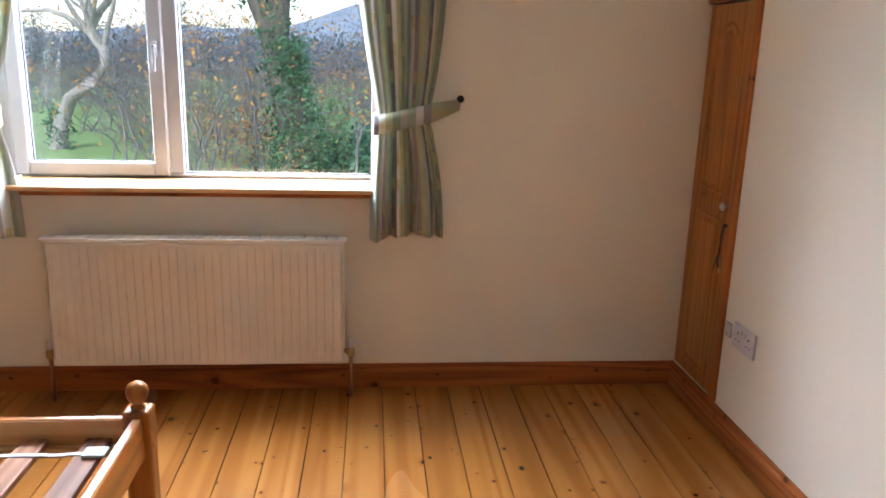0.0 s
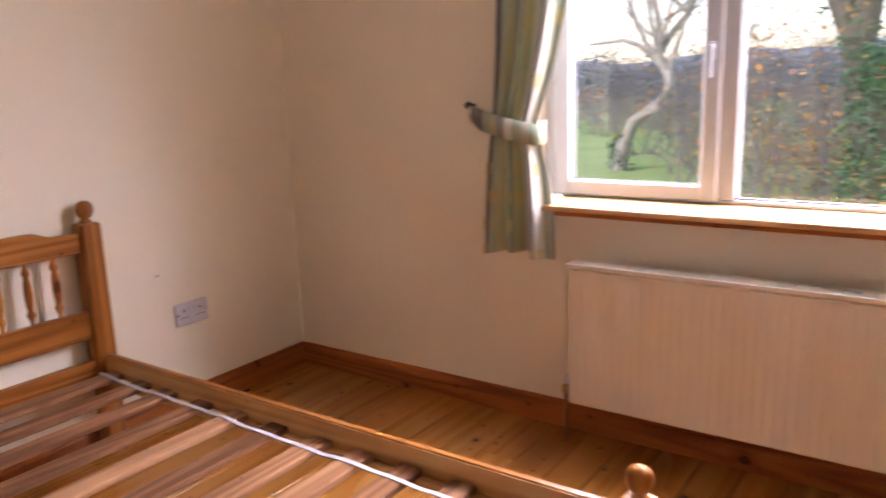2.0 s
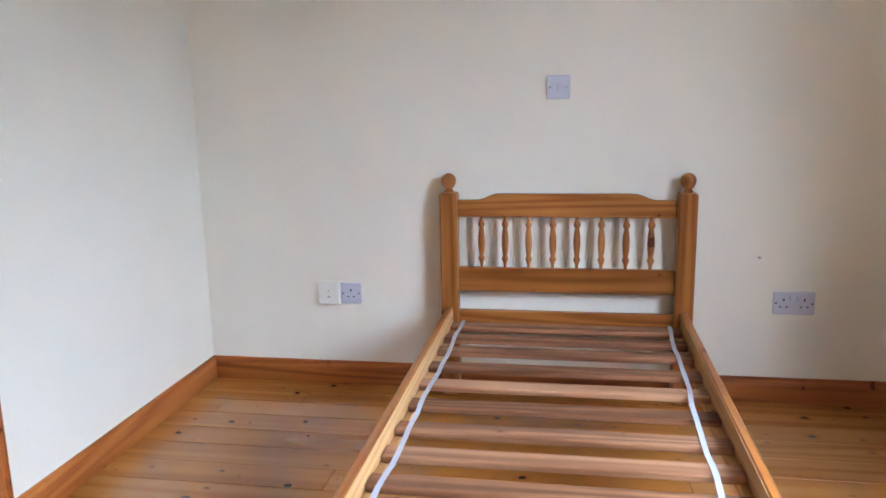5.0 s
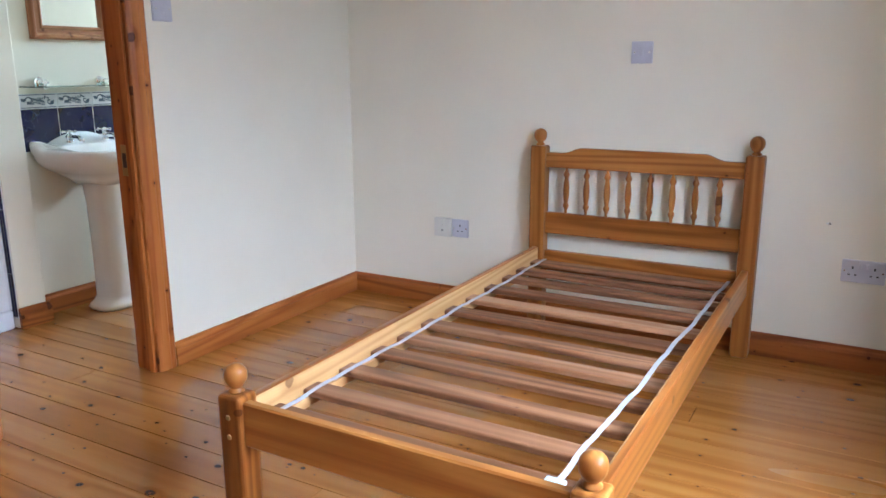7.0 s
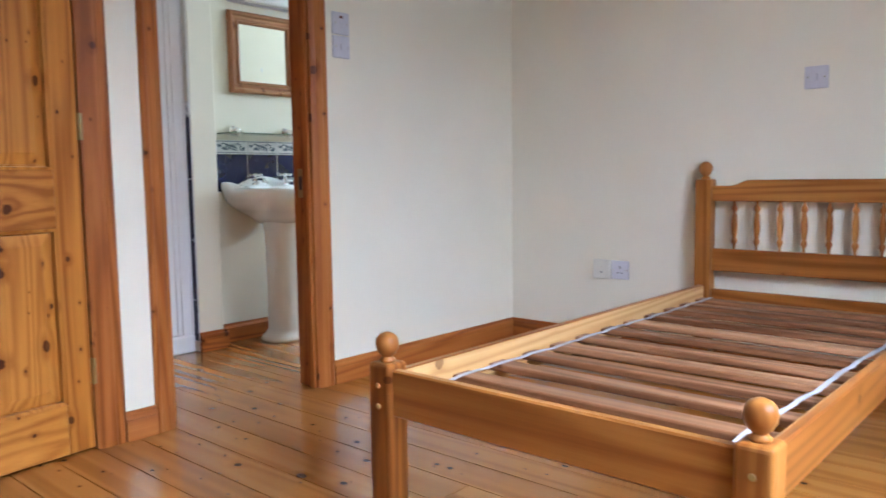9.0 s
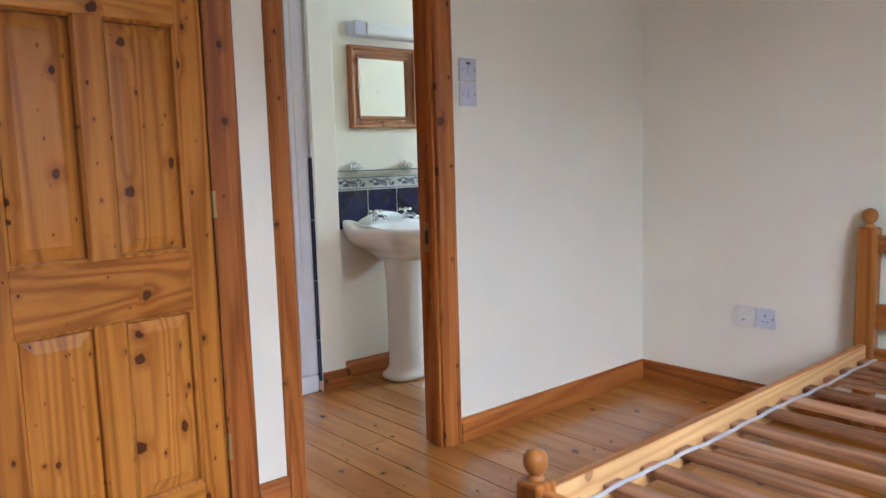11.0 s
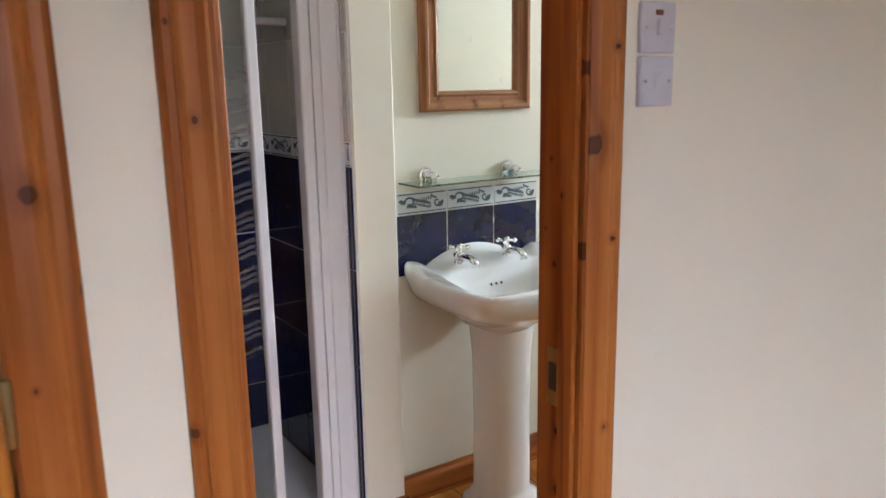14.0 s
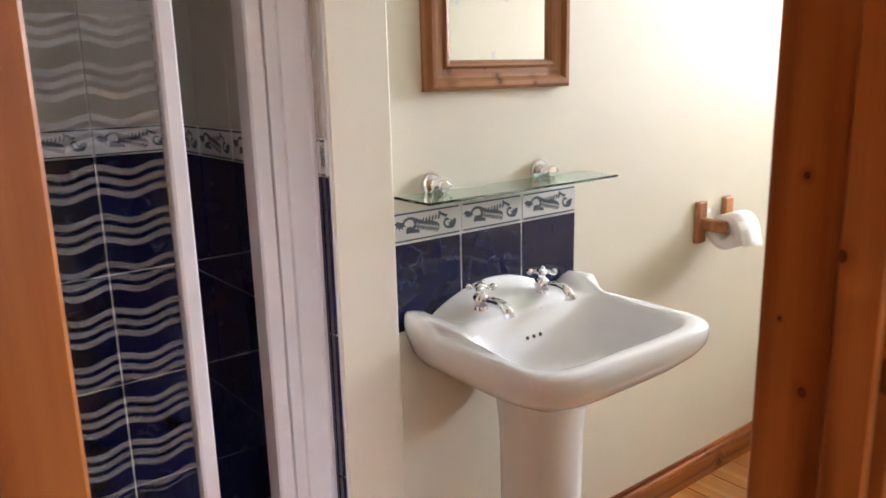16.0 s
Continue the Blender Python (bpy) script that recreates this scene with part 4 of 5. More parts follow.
# shower walls
shower_walls = tagged(empty("shower_tiling", (SX0, SYB, 0)), "navy shower tiles with a grey leaf border and cream tiles above", "wall tiles", kind="structure")
under(part("grout", box(SX0 - 0.008, SX0 - 0.004, SYB - 0.004, -0.4215, 0.05, CEIL - 0.002), GROUT), shower_walls)
under(part("grout", box(SX0 - 0.004, SX1 + 0.006, SYB - 0.008, SYB - 0.004, 0.05, CEIL - 0.002), GROUT), shower_walls)
under(part("grout", box(SX1 + 0.004, SX1 + 0.008, SYB - 0.004, -0.5, 0.05, CEIL - 0.002), GROUT), shower_walls)
ROWS_Z = [(-0.035, 0.255, 0), (0.255, 0.545, 0), (0.545, 0.835, 0), (0.835, 1.13, 0), (1.13, 1.197, 1), (1.197, 1.49, 2), (1.49, 1.78, 2), (1.78, 2.07, 2), (2.07, 2.345, 2)]
SW = 0.19
for z0, z1, kind in ROWS_Z:
    mat = (NAVY, BORDER, LIGHTTILE)[kind]
    z0 = max(z0, 0.055)
    for i in range(5):
        wd = SW if i < 4 else (SX1 - SX0 - 4 * SW)
        x = SX0 + SW * i + wd / 2
        tile(shower_walls, ("s", round(wd, 3), round(z1 - z0, 3), kind), wd, z1 - z0, mat, (x, SYB - 0.0045, (z0 + z1) / 2), 0, kind == 1)
    for i in range(5):
        ya, yb = SYB + SW * i, min(SYB + SW * (i + 1), -0.4225)
        if yb - ya < 0.01:
            continue
        tile(shower_walls, ("s", round(yb - ya, 3), round(z1 - z0, 3), kind), yb - ya, z1 - z0, mat, (SX0 - 0.0045, (ya + yb) / 2, (z0 + z1) / 2), -90, kind == 1 and yb - ya > 0.015)
        if yb < -0.43:
            tile(shower_walls, ("s", round(yb - ya, 3), round(z1 - z0, 3), kind), yb - ya, z1 - z0, mat, (SX1 + 0.0045, (ya + yb) / 2, (z0 + z1) / 2), 90, kind == 1)


# ---- shower tray and door ----
def shower():
    tray = tagged(part("shower_tray", box(SX0 + 0.002, SX1 - 0.002, SYB + 0.004, -0.44, 0.0, 0.088, 0.012, 3), SHOWERWHITE), "white shower tray with a raised front step", "shower tray")
    dish = []
    for s, z in ((1.0, 0.0905), (0.97, 0.089), (0.9, 0.0885)):
        dish.append([((SX0 + SX1) / 2 + s * 0.36 * math.copysign(abs(math.cos(a)) ** 0.5, math.cos(a)), -0.82 + s * 0.30 * math.copysign(abs(math.sin(a)) ** 0.5, math.sin(a)), z) for a in [k * math.pi / 16 for k in range(32)]])
    under(part("tray_rim", loft(dish), SHOWERWHITE), tray)
    d = tagged(empty("shower_door", (-0.8, -0.47, 0.09)), "white framed sliding shower door with wavy etched glass, partly open", "shower door")

    def p(nm, b, m, label="", smooth=False):
        return under(part(nm, b, m, None, label), d)
    zt, z0 = 1.95, 0.089
    prof = [(0, 0), (0, 0.045), (0.008, 0.047), (0.011, 0.043), (0.055, 0.041), (0.058, 0.034), (0.078, 0.032), (0.08, 0)]
    p("wall_profile", extrude_profile([(o, u) for o, u in prof], (SX0 + 0.003, -0.495, z0), (SX0 + 0.003, -0.495, zt), up=Vector((0, 1, 0)), out=Vector((1, 0, 0))), SHOWERWHITE, "stepped white jamb profile")
    p("jamb_post", box(SX0 + 0.083, SX0 + 0.115, -0.515, -0.465, z0, zt, 0.004), SHOWERWHITE)
    p("bottom_rail", box(SX0 + 0.115, SX1 - 0.01, -0.51, -0.462, z0, z0 + 0.028, 0.003), SHOWERWHITE)
    p("top_rail", box(SX0 + 0.115, SX1 - 0.01, -0.51, -0.462, zt - 0.045, zt, 0.003), SHOWERWHITE)
    p("end_post", box(SX1 - 0.045, SX1 - 0.008, -0.515, -0.46, z0, zt, 0.004), SHOWERWHITE)
    g0, g1 = -0.812, -0.585
    p("leading_post", box(g0 - 0.014, g0 + 0.014, -0.485, -0.452, z0 + 0.03, zt - 0.047, 0.004), SHOWERWHITE)
    p("glass_panel", box(g0 + 0.012, g1 + 0.002, -0.471, -0.467, z0 + 0.032, zt - 0.05), SHOWERGLASS, "clear glass with etched wavy bands")
    p("meeting_post", box(g1, g1 + 0.03, -0.487, -0.45, z0 + 0.03, zt - 0.047, 0.004), SHOWERWHITE)
    p("seal", box(g1 + 0.012, g1 + 0.017, -0.4495, -0.4485, z0 + 0.05, 0.86), DARKSLOT)
    p("seal", box(g1 + 0.012, g1 + 0.017, -0.4495, -0.4485, 0.96, zt - 0.08), DARKSLOT)
    p("handle", lathe([(0.012, 0), (0.014, 0.004), (0.013, 0.016), (0.008, 0.02)], (g1 + 0.015, -0.45, 0.91), 16, Matrix.Rotation(radians(-90), 4, "X") @ Matrix.Diagonal((1, 2.2, 1, 1))), SHOWERWHITE, "white finger pull")
    p("glass_panel", box(g1 + 0.028, SX1 - 0.043, -0.471, -0.467, z0 + 0.032, zt - 0.05), SHOWERGLASS, "clear glass with etched wavy bands")
    s = tagged(empty("shower_riser", (SX0, -0.9, 1.6)), "chrome shower riser rail with a white soap tray", "shower")
    r = under(part("rail", tube([(SX0 + 0.045, -0.93, 1.5), (SX0 + 0.045, -0.93, 2.1)], 0.009), CHROME), s)
    under(part("soap_tray", box(SX0 + 0.003, SX0 + 0.10, -0.95, -0.80, 1.532, 1.556, 0.008, 2), SHOWERWHITE, None, "white soap tray"), s)
    for z in (1.62, 2.08):
        under(part("rail_foot", tube([(SX0 + 0.003, -0.93, z), (SX0 + 0.05, -0.93, z)], 0.011), CHROME), s)


def etched():
    n = Nodes("etched_wave_glass")
    x, y, z = n.split(n.place())
    wave = n.math("ADD", z, n.math("MULTIPLY", n.math("SINE", n.math("MULTIPLY", x, 66.0)), 0.0055))
    ph = n.math("FRACT", n.math("MULTIPLY", wave, 1 / 0.0752))
    # three narrow bands, then a wide clear one
    band = n.math("PINGPONG", n.math("MULTIPLY", ph, 4.2), 0.5)
    m = n.math("MULTIPLY", n.step(band, 0.20, 0.24), n.math("SUBTRACT", 1.0, n.step(ph, 0.71, 0.72)))
    inside = n.math("MULTIPLY", n.step(wave, 0.63, 0.632), n.math("SUBTRACT", 1.0, n.step(z, 1.40, 1.402)))
    m = n.math("MULTIPLY", m, inside)
    n.bsdf.inputs["Transmission Weight"].default_value = 1.0
    n.done((0.96, 0.98, 0.98), 0.0)
    n.bsdf.inputs["IOR"].default_value = 1.18
    frost = n.t.nodes.new("ShaderNodeBsdfDiffuse")
    frost.inputs["Color"].default_value = (0.62, 0.63, 0.66, 1)
    mx = n.t.nodes.new("ShaderNodeMixShader")
    n.put(mx.inputs[0], n.math("MULTIPLY", m, 0.15))
    n.t.links.new(n.bsdf.outputs[0], mx.inputs[1])
    n.t.links.new(frost.outputs[0], mx.inputs[2])
    n.t.links.new(mx.outputs[0], n.t.nodes["Material Output"].inputs["Surface"])
    return n.mat


SHOWERGLASS = etched()
shower()


# ---- wash basin ----
def basin():
    b = tagged(empty("wash_basin", (-1.528, -0.3, 0)), "white ceramic pedestal wash basin with two chrome taps", "wash basin")
    cx, hw = -1.528, 0.262
    yb, yf = BY0 + 0.002, -0.075

    def p(nm, bm, m, label=""):
        return under(part(nm, bm, m, None, label), b)
    N = 120

    def ring(sx, y0, y1, z, ex=4.0, back=None, lift=0.0):
        """A rounded, nearly square outline, squarer at the wall."""
        pts = []
        yc, hy = (y0 + y1) / 2, (y1 - y0) / 2
        for k in range(N):
            a = 2 * math.pi * k / N
            c, s = math.cos(a), math.sin(a)
            e = ex if s > 0 else (back or ex)
            r = (abs(c) ** e + abs(s) ** e) ** (-1 / e)
            x = sx * r * c
            y = yc + hy * r * s
            # swept front: the sides draw in a little towards the wall
            x *= 1.0 - 0.012 * max(0.0, (yc - y) / hy)
            zz = z + (0.026 * max(0.0, (yf - 0.12 - y) / (yf - 0.12 - yb)) if z > 0.75 else 0.0)
            if lift:
                q = max(0.0, (yb + 0.13 - y) / 0.13)
                zz = z + lift * min(1.0, q * 1.6) * max(0.0, math.cos(min(1.0, abs(x) / (sx * 0.72)) * math.pi / 2)) ** 0.8
                ear = min(1.0, max(0.0, (yb + 0.115 - y) / 0.035)) * min(1.0, max(0.0, (abs(x) / sx - 0.78) / 0.14))
                zz += 0.032 * ear
                x *= 1.0 + 0.04 * ear
            pts.append((cx + x, y, zz))
        return pts
    rings = [
        ring(0.085, yb + 0.03, yb + 0.25, 0.605, 3, 6),
        ring(0.115, yb + 0.01, yb + 0.29, 0.635, 3, 6),
        ring(0.185, yb, yb + 0.365, 0.672, 3.2, 8),
        ring(0.232, yb, yf - 0.035, 0.700, 4.2, 10),
        ring(0.252, yb, yf - 0.010, 0.726, 5.4, 12),
        ring(hw - 0.002, yb, yf - 0.001, 0.744, 6.2, 14, 0.045),
        ring(hw, yb, yf, 0.762, 6.6, 14, 0.052),
        ring(hw - 0.001, yb + 0.001, yf - 0.001, 0.778, 6.6, 14, 0.058),
        ring(hw - 0.006, yb + 0.004, yf - 0.006, 0.785, 6.6, 14, 0.060),
        ring(hw - 0.015, yb + 0.010, yf - 0.015, 0.7865, 6.6, 12, 0.056),
        ring(hw - 0.030, yb + 0.022, yf - 0.034, 0.784, 6.2, 10, 0.040),
        ring(hw - 0.038, yb + 0.11, yf - 0.042, 0.781, 5.6, 6),
        ring(hw - 0.044, yb + 0.130, yf - 0.047, 0.771, 5.2, 5.5),
        ring(hw - 0.060, yb + 0.142, yf - 0.060, 0.725, 4.4, 5),
        ring(hw - 0.088, yb + 0.156, yf - 0.088, 0.675, 3.6, 4),
        ring(0.09, yb + 0.185, yf - 0.14, 0.648, 2.2, 2.2),
        ring(0.026, yb + 0.215, yf - 0.175, 0.642, 2, 2),
    ]
    p("bowl", loft(rings), CERAMIC, "glossy white bowl with a raised curved back")
    # pedestal
    prof = [(0.125, 0.105, 0.0), (0.127, 0.107, 0.012), (0.120, 0.10, 0.026), (0.105, 0.088, 0.036), (0.086, 0.082, 0.06), (0.084, 0.08, 0.30), (0.087, 0.083, 0.52), (0.096, 0.090, 0.62), (0.104, 0.095, 0.655)]
    rg = []
    for rx, ry, z in prof:
        pts = []
        for k in range(48):
            a = 2 * math.pi * k / 48
            c, s = math.cos(a), math.sin(a)
            flute = 1.0 - 0.035 * (1 if 0.9 < (a % math.pi) < 2.2 else 0)
            pts.append((cx - 0.002 + rx * math.copysign(abs(c) ** 0.72, c), -0.355 + ry * math.copysign(abs(s) ** 0.72, s) * flute, z))
        rg.append(pts)
    p("pedestal", loft(rg), CERAMIC, "white ceramic pedestal")
    for dx in (-0.02, 0.0, 0.02):
        p("overflow_hole", lathe([(0.0045, 0), (0.0045, 0.001)], (cx + 0.0 + dx, yb + 0.1405, 0.735), 12, Matrix.Rotation(radians(-75), 4, "X")), DARKSLOT)
    p("waste", lathe([(0.021, 0), (0.023, 0.002), (0.017, 0.003), (0.012, 0.0015)], (cx, (yb + yf) / 2 + 0.02, 0.6425), 20), CHROME, "chrome waste")
    for tx in (-1.434, -1.622):
        y0 = yb + 0.072
        z0 = 0.790
        t = under(part("tap", lathe([(0.024, 0), (0.024, 0.004), (0.017, 0.009), (0.0145, 0.022), (0.0165, 0.030), (0.018, 0.040), (0.013, 0.046), (0.008, 0.050), (0.0075, 0.058)], (tx, y0, z0), 20), CHROME, None, "chrome pillar tap with a cross-head handle"), b)
        sp = tube([(tx, y0 + 0.008, z0 + 0.027), (tx, y0 + 0.04, z0 + 0.037), (tx, y0 + 0.070, z0 + 0.036), (tx, y0 + 0.086, z0 + 0.026), (tx, y0 + 0.089, z0 + 0.013)], [0.012, 0.0115, 0.0105, 0.0115, 0.0125], 12)
        part("spout", sp, CHROME, t)
        hd = lathe([(0.010, 0), (0.014, 0.003), (0.014, 0.009), (0.009, 0.013), (0.005, 0.016)], (tx, y0, z0 + 0.056), 16)
        for k in range(4):
            a = math.pi / 4 + k * math.pi / 2
            e = (tx + 0.027 * math.cos(a), y0 + 0.027 * math.sin(a), z0 + 0.062)
            join(hd, tube([(tx, y0, z0 + 0.062), e], 0.005, 8))
            kb = bmesh.new()
            bmesh.ops.create_icosphere(kb, subdivisions=2, radius=0.0085, matrix=Matrix.Translation(e))
            for f in kb.faces:
                f.smooth = True
            join(hd, kb)
        part("cross_handle", hd, CHROME, t)
    ch = [(-1.565 + 0.004 * math.sin(k), yb + 0.125 + 0.014 * math.sin(k / 7), 0.79 - 0.011 * k) for k in range(8)]
    p("plug_chain", tube(ch, 0.0016, 6), CHROME, "fine chrome plug chain")
    return b


basin()

# ---- shelf, mirror, lamp, paper holder ----
shelf = tagged(empty("glass_shelf", (-1.53, BY0, 1.06)), "green-edged glass shelf on two chrome wall brackets", "shelf")
under(part("glass", box(-1.825, -1.262, BY0 + 0.006, -0.395, 1.056, 1.0615, 0.0015), SHELFGLASS), shelf)
for x in (-1.362, -1.682):
    br = lathe([(0.026, 0), (0.027, 0.004), (0.024, 0.012), (0.016, 0.018), (0.013, 0.02), (0.013, 0.045), (0.015, 0.048), (0.010, 0.052)], (x, BY0, 1.076), 24, Matrix.Rotation(radians(-90), 4, "X"))
    join(br, tube([(x - 0.024, BY0 + 0.04, 1.076), (x + 0.024, BY0 + 0.04, 1.076)], 0.005))
    add_box(br, x - 0.008, x + 0.008, BY0 + 0.02, BY0 + 0.05, 1.047, 1.074, 0.002)
    under(part("bracket", br, CHROME, None, "round chrome bracket"), shelf)

mir = tagged(empty("mirror", (-1.55, BY0, 1.47)), "small wall mirror in a moulded pine frame", "mirror")
mx0, mx1, mz0, mz1, fw = -1.762, -1.346, 1.268, 1.676, 0.062
FP = [(0, 0.0), (0.022, 0.0), (0.030, 0.008), (0.030, 0.018), (0.020, 0.026), (0.018, 0.044), (0.024, 0.050), (0.022, 0.058), (0.012, 0.062), (0, 0.062)]


def mitred(corner_a, corner_b, inward, along):
    bm = bmesh.new()
    ra, rb = [], []
    for o, u in FP:
        ra.append(bm.verts.new(Vector(corner_a) + Vector((0, o, 0)) + inward * u + along * u))
        rb.append(bm.verts.new(Vector(corner_b) + Vector((0, o, 0)) + inward * u - along * u))
    for i in range(len(FP)):
        j = (i + 1) % len(FP)
        bm.faces.new((ra[i], ra[j], rb[j], rb[i]))
    bmesh.ops.recalc_face_normals(bm, faces=bm.faces)
    return bm


X, Z = Vector((1, 0, 0)), Vector((0, 0, 1))
for a, b2, inw, al, ax in (((mx0, BY0, mz0), (mx1, BY0, mz0), Z, X, "x"), ((mx0, BY0, mz1), (mx1, BY0, mz1), -Z, X, "x"), ((mx0, BY0, mz0), (mx0, BY0, mz1), X, Z, "z"), ((mx1, BY0, mz0), (mx1, BY0, mz1), -X, Z, "z")):
    under(part("frame_side", mitred(a, b2, inw, al), MIRW[ax]), mir)
under(part("mirror_glass", box(mx0 + 0.058, mx1 - 0.058, BY0 + 0.004, BY0 + 0.010, mz0 + 0.058, mz1 - 0.058), MIRROR, None, "silvered mirror glass"), mir)

lampm = plain("opal_lamp_cover", (0.80, 0.80, 0.78), 0.3, grain=5)
lamp = tagged(empty("strip_light", (-1.57, BY0, 1.75)), "white shaver strip light above the mirror, switched off", "wall lamp")
under(part("back_plate", box(-1.795, -1.352, BY0, BY0 + 0.03, 1.716, 1.786, 0.004), PLASTIC), lamp)
under(part("end_cap", box(-1.42, -1.352, BY0 + 0.03, BY0 + 0.075, 1.716, 1.786, 0.008, 2), PLASTIC), lamp)
under(part("diffuser", box(-1.775, -1.42, BY0 + 0.03, BY0 + 0.078, 1.72, 1.782, 0.012, 3), lampm, None, "opal plastic diffuser"), lamp)
under(part("end_cap", box(-1.797, -1.775, BY0 + 0.03, BY0 + 0.075, 1.716, 1.786, 0.006, 2), PLASTIC), lamp)

tp = tagged(empty("toilet_roll_holder", (-2.42, BY0, 0.86)), "two-armed orange wooden toilet roll holder on the wall", "roll holder")
for x in (-2.352, -2.492):
    bm = box(x - 0.022, x + 0.022, BY0, BY0 + 0.018, 0.795, 0.92, 0.006, 2)
    add_box(bm, x - 0.011, x + 0.011, BY0 + 0.018, BY0 + 0.095, 0.835, 0.872, 0.006, 2)
    under(part("arm", bm, BLOCKW), tp)
under(part("rod", tube([(-2.485, BY0 + 0.075, 0.853), (-2.36, BY0 + 0.075, 0.853)], 0.009), BLOCKW), tp)
roll = tagged(empty("toilet_roll", (-2.42, BY0 + 0.075, 0.835)), "white toilet paper roll with a loose end", "toilet roll")
rb = bmesh.new()
rr = []
for x, r in ((-2.474, 0.019), (-2.474, 0.050), (-2.472, 0.052), (-2.370, 0.052), (-2.368, 0.050), (-2.368, 0.019)):
    rr.append([(x, BY0 + 0.077 + r * math.cos(k * math.pi / 16), 0.835 + r * math.sin(k * math.pi / 16)) for k in range(32)])
rr.append(rr[0])
under(part("roll", loft(rr, False, False), PAPER), roll)
sh = bmesh.new()
fl = [(0.0, 0.0525), (0.02, 0.05), (0.036, 0.039), (0.048, 0.02), (0.054, 0.0), (0.058, -0.02), (0.064, -0.045)]
pv = None
for yy, zz in fl:
    cur = (sh.verts.new((-2.473, BY0 + 0.077 + yy, 0.835 + zz)), sh.verts.new((-2.369, BY0 + 0.077 + yy, 0.835 + zz + (0.012 if yy > 0.06 else 0))))
    if pv:
        sh.faces.new((pv[0], pv[1], cur[1], cur[0])).smooth = True
    pv = cur
o = under(part("loose_sheet", sh, PAPER), roll)
sm = o.modifiers.new("thick", "SOLIDIFY")
sm.thickness = 0.001

# bathroom door, open into the bathroom against the shower side
bd = tagged(empty("door_2", (-0.437, 0.405, 0.008)), "pine bathroom door standing fully open", "door", kind="structure")
for nm, b, m in (("stile", box(-0.457, -0.419, 0.31, 0.403, 0.008, 1.97, 0.002), TRIM["z"]), ("stile", box(-0.457, -0.419, -0.19, -0.10, 0.008, 1.97, 0.002), TRIM["z"]),
                 ("rail", box(-0.457, -0.419, -0.10, 0.31, 0.008, 0.17, 0.002), TRIM["z"]), ("rail", box(-0.457, -0.419, -0.10, 0.31, 0.69, 0.865, 0.002), TRIM["z"]),
                 ("rail", box(-0.457, -0.419, -0.10, 0.31, 1.86, 1.97, 0.002), TRIM["z"]), ("panel", box(-0.446, -0.430, -0.10, 0.31, 0.17, 0.69), TRIM["z"]), ("panel", box(-0.446, -0.430, -0.10, 0.31, 0.865, 1.86), TRIM["z"])):
    under(part(nm, b, m), bd)
under(part("hinge", lathe([(0.006, 0), (0.006, 0.08)], (-0.413, 0.409, 0.9), 10), BRASS), bd)
under(part("hinge_leaf", box(-0.43, -0.42, 0.4025, 0.405, 0.9, 0.98), BRASS), bd)

# plugs on the wall that the mirror shows
for x, z in ((-2.203, 1.551), (-2.378, 1.367), (-2.445, 1.57)):
    tagged(part("wall_plug", box(x - 0.006, x + 0.006, BY1 - 0.004, BY1, z - 0.012, z + 0.012, 0.001), GROUT), "small grey plastic plug in the wall", "wall plug", "wall plugs")
structure("wall_bathroom_facing", box(-4.7, D0 - 0.10, BY1 - 0.003, BY1 - 0.0005, 0, CEIL), BATHCREAM, "pale cream bathroom side of the partition", "wall")
w2 = tagged(empty("window_2", (-4.85, -0.05, 1.35)), "small white plastic bathroom window", "window", kind="structure")
for b3 in (box(-4.89, -4.84, -0.05, -0.01, 1.35, 2.15, 0.004), box(-4.89, -4.84, 0.34, 0.38, 1.35, 2.15, 0.004), box(-4.89, -4.84, -0.01, 0.34, 1.35, 1.39, 0.004), box(-4.89, -4.84, -0.01, 0.34, 2.11, 2.15, 0.004)):
    under(part("window_frame", b3, UPVC), w2)
gg = under(part("pane", box(-4.868, -4.864, -0.01, 0.34, 1.39, 2.11), GLASS), w2)
gg.visible_shadow = False

# ---- outdoors ----
GZ = -0.6


def grass_mat():
    n = Nodes("damp_meadow_grass")
    p = n.place()
    a, b, c = n.noise(p, 0.35, 3.0), n.noise(p, 6.0, 3.0), n.noise(p, 60.0, 2.0)
    col = n.ramp(n.math("ADD", n.math("MULTIPLY", a, 0.6), n.math("MULTIPLY", b, 0.4)), [(0.3, (0.17, 0.30, 0.08)), (0.5, (0.25, 0.42, 0.12)), (0.7, (0.36, 0.46, 0.17))])
    col = n.mix(n.math("MULTIPLY", c, 0.4), col, (0.12, 0.17, 0.05))
    n.bump(n.math("ADD", b, c), 0.6, 0.05)
    return n.done(col, 0.9)


def leaf_mat(name, tones, rough=0.5):
    n = Nodes(name)
    isl = n.t.nodes.new("ShaderNodeNewGeometry").outputs["Random Per Island"]
    k = len(tones)
    col = n.ramp(isl, [(i / max(1, k - 1), t) for i, t in enumerate(tones)])
    return n.done(n.mix(n.math("MULTIPLY", n.noise(n.place(), 40.0), 0.4), col, tuple(x * 0.5 for x in tones[0])), rough)


def bark(name, lo, hi):
    n = Nodes(name)
    p = n.vec("MULTIPLY", n.place(), (1, 1, 0.35))
    a = n.noise(p, 16.0, 5.0, 0.65)
    n.bump(a, 0.8, 0.03)
    return n.done(n.ramp(a, [(0.3, lo), (0.7, hi)]), 0.9)


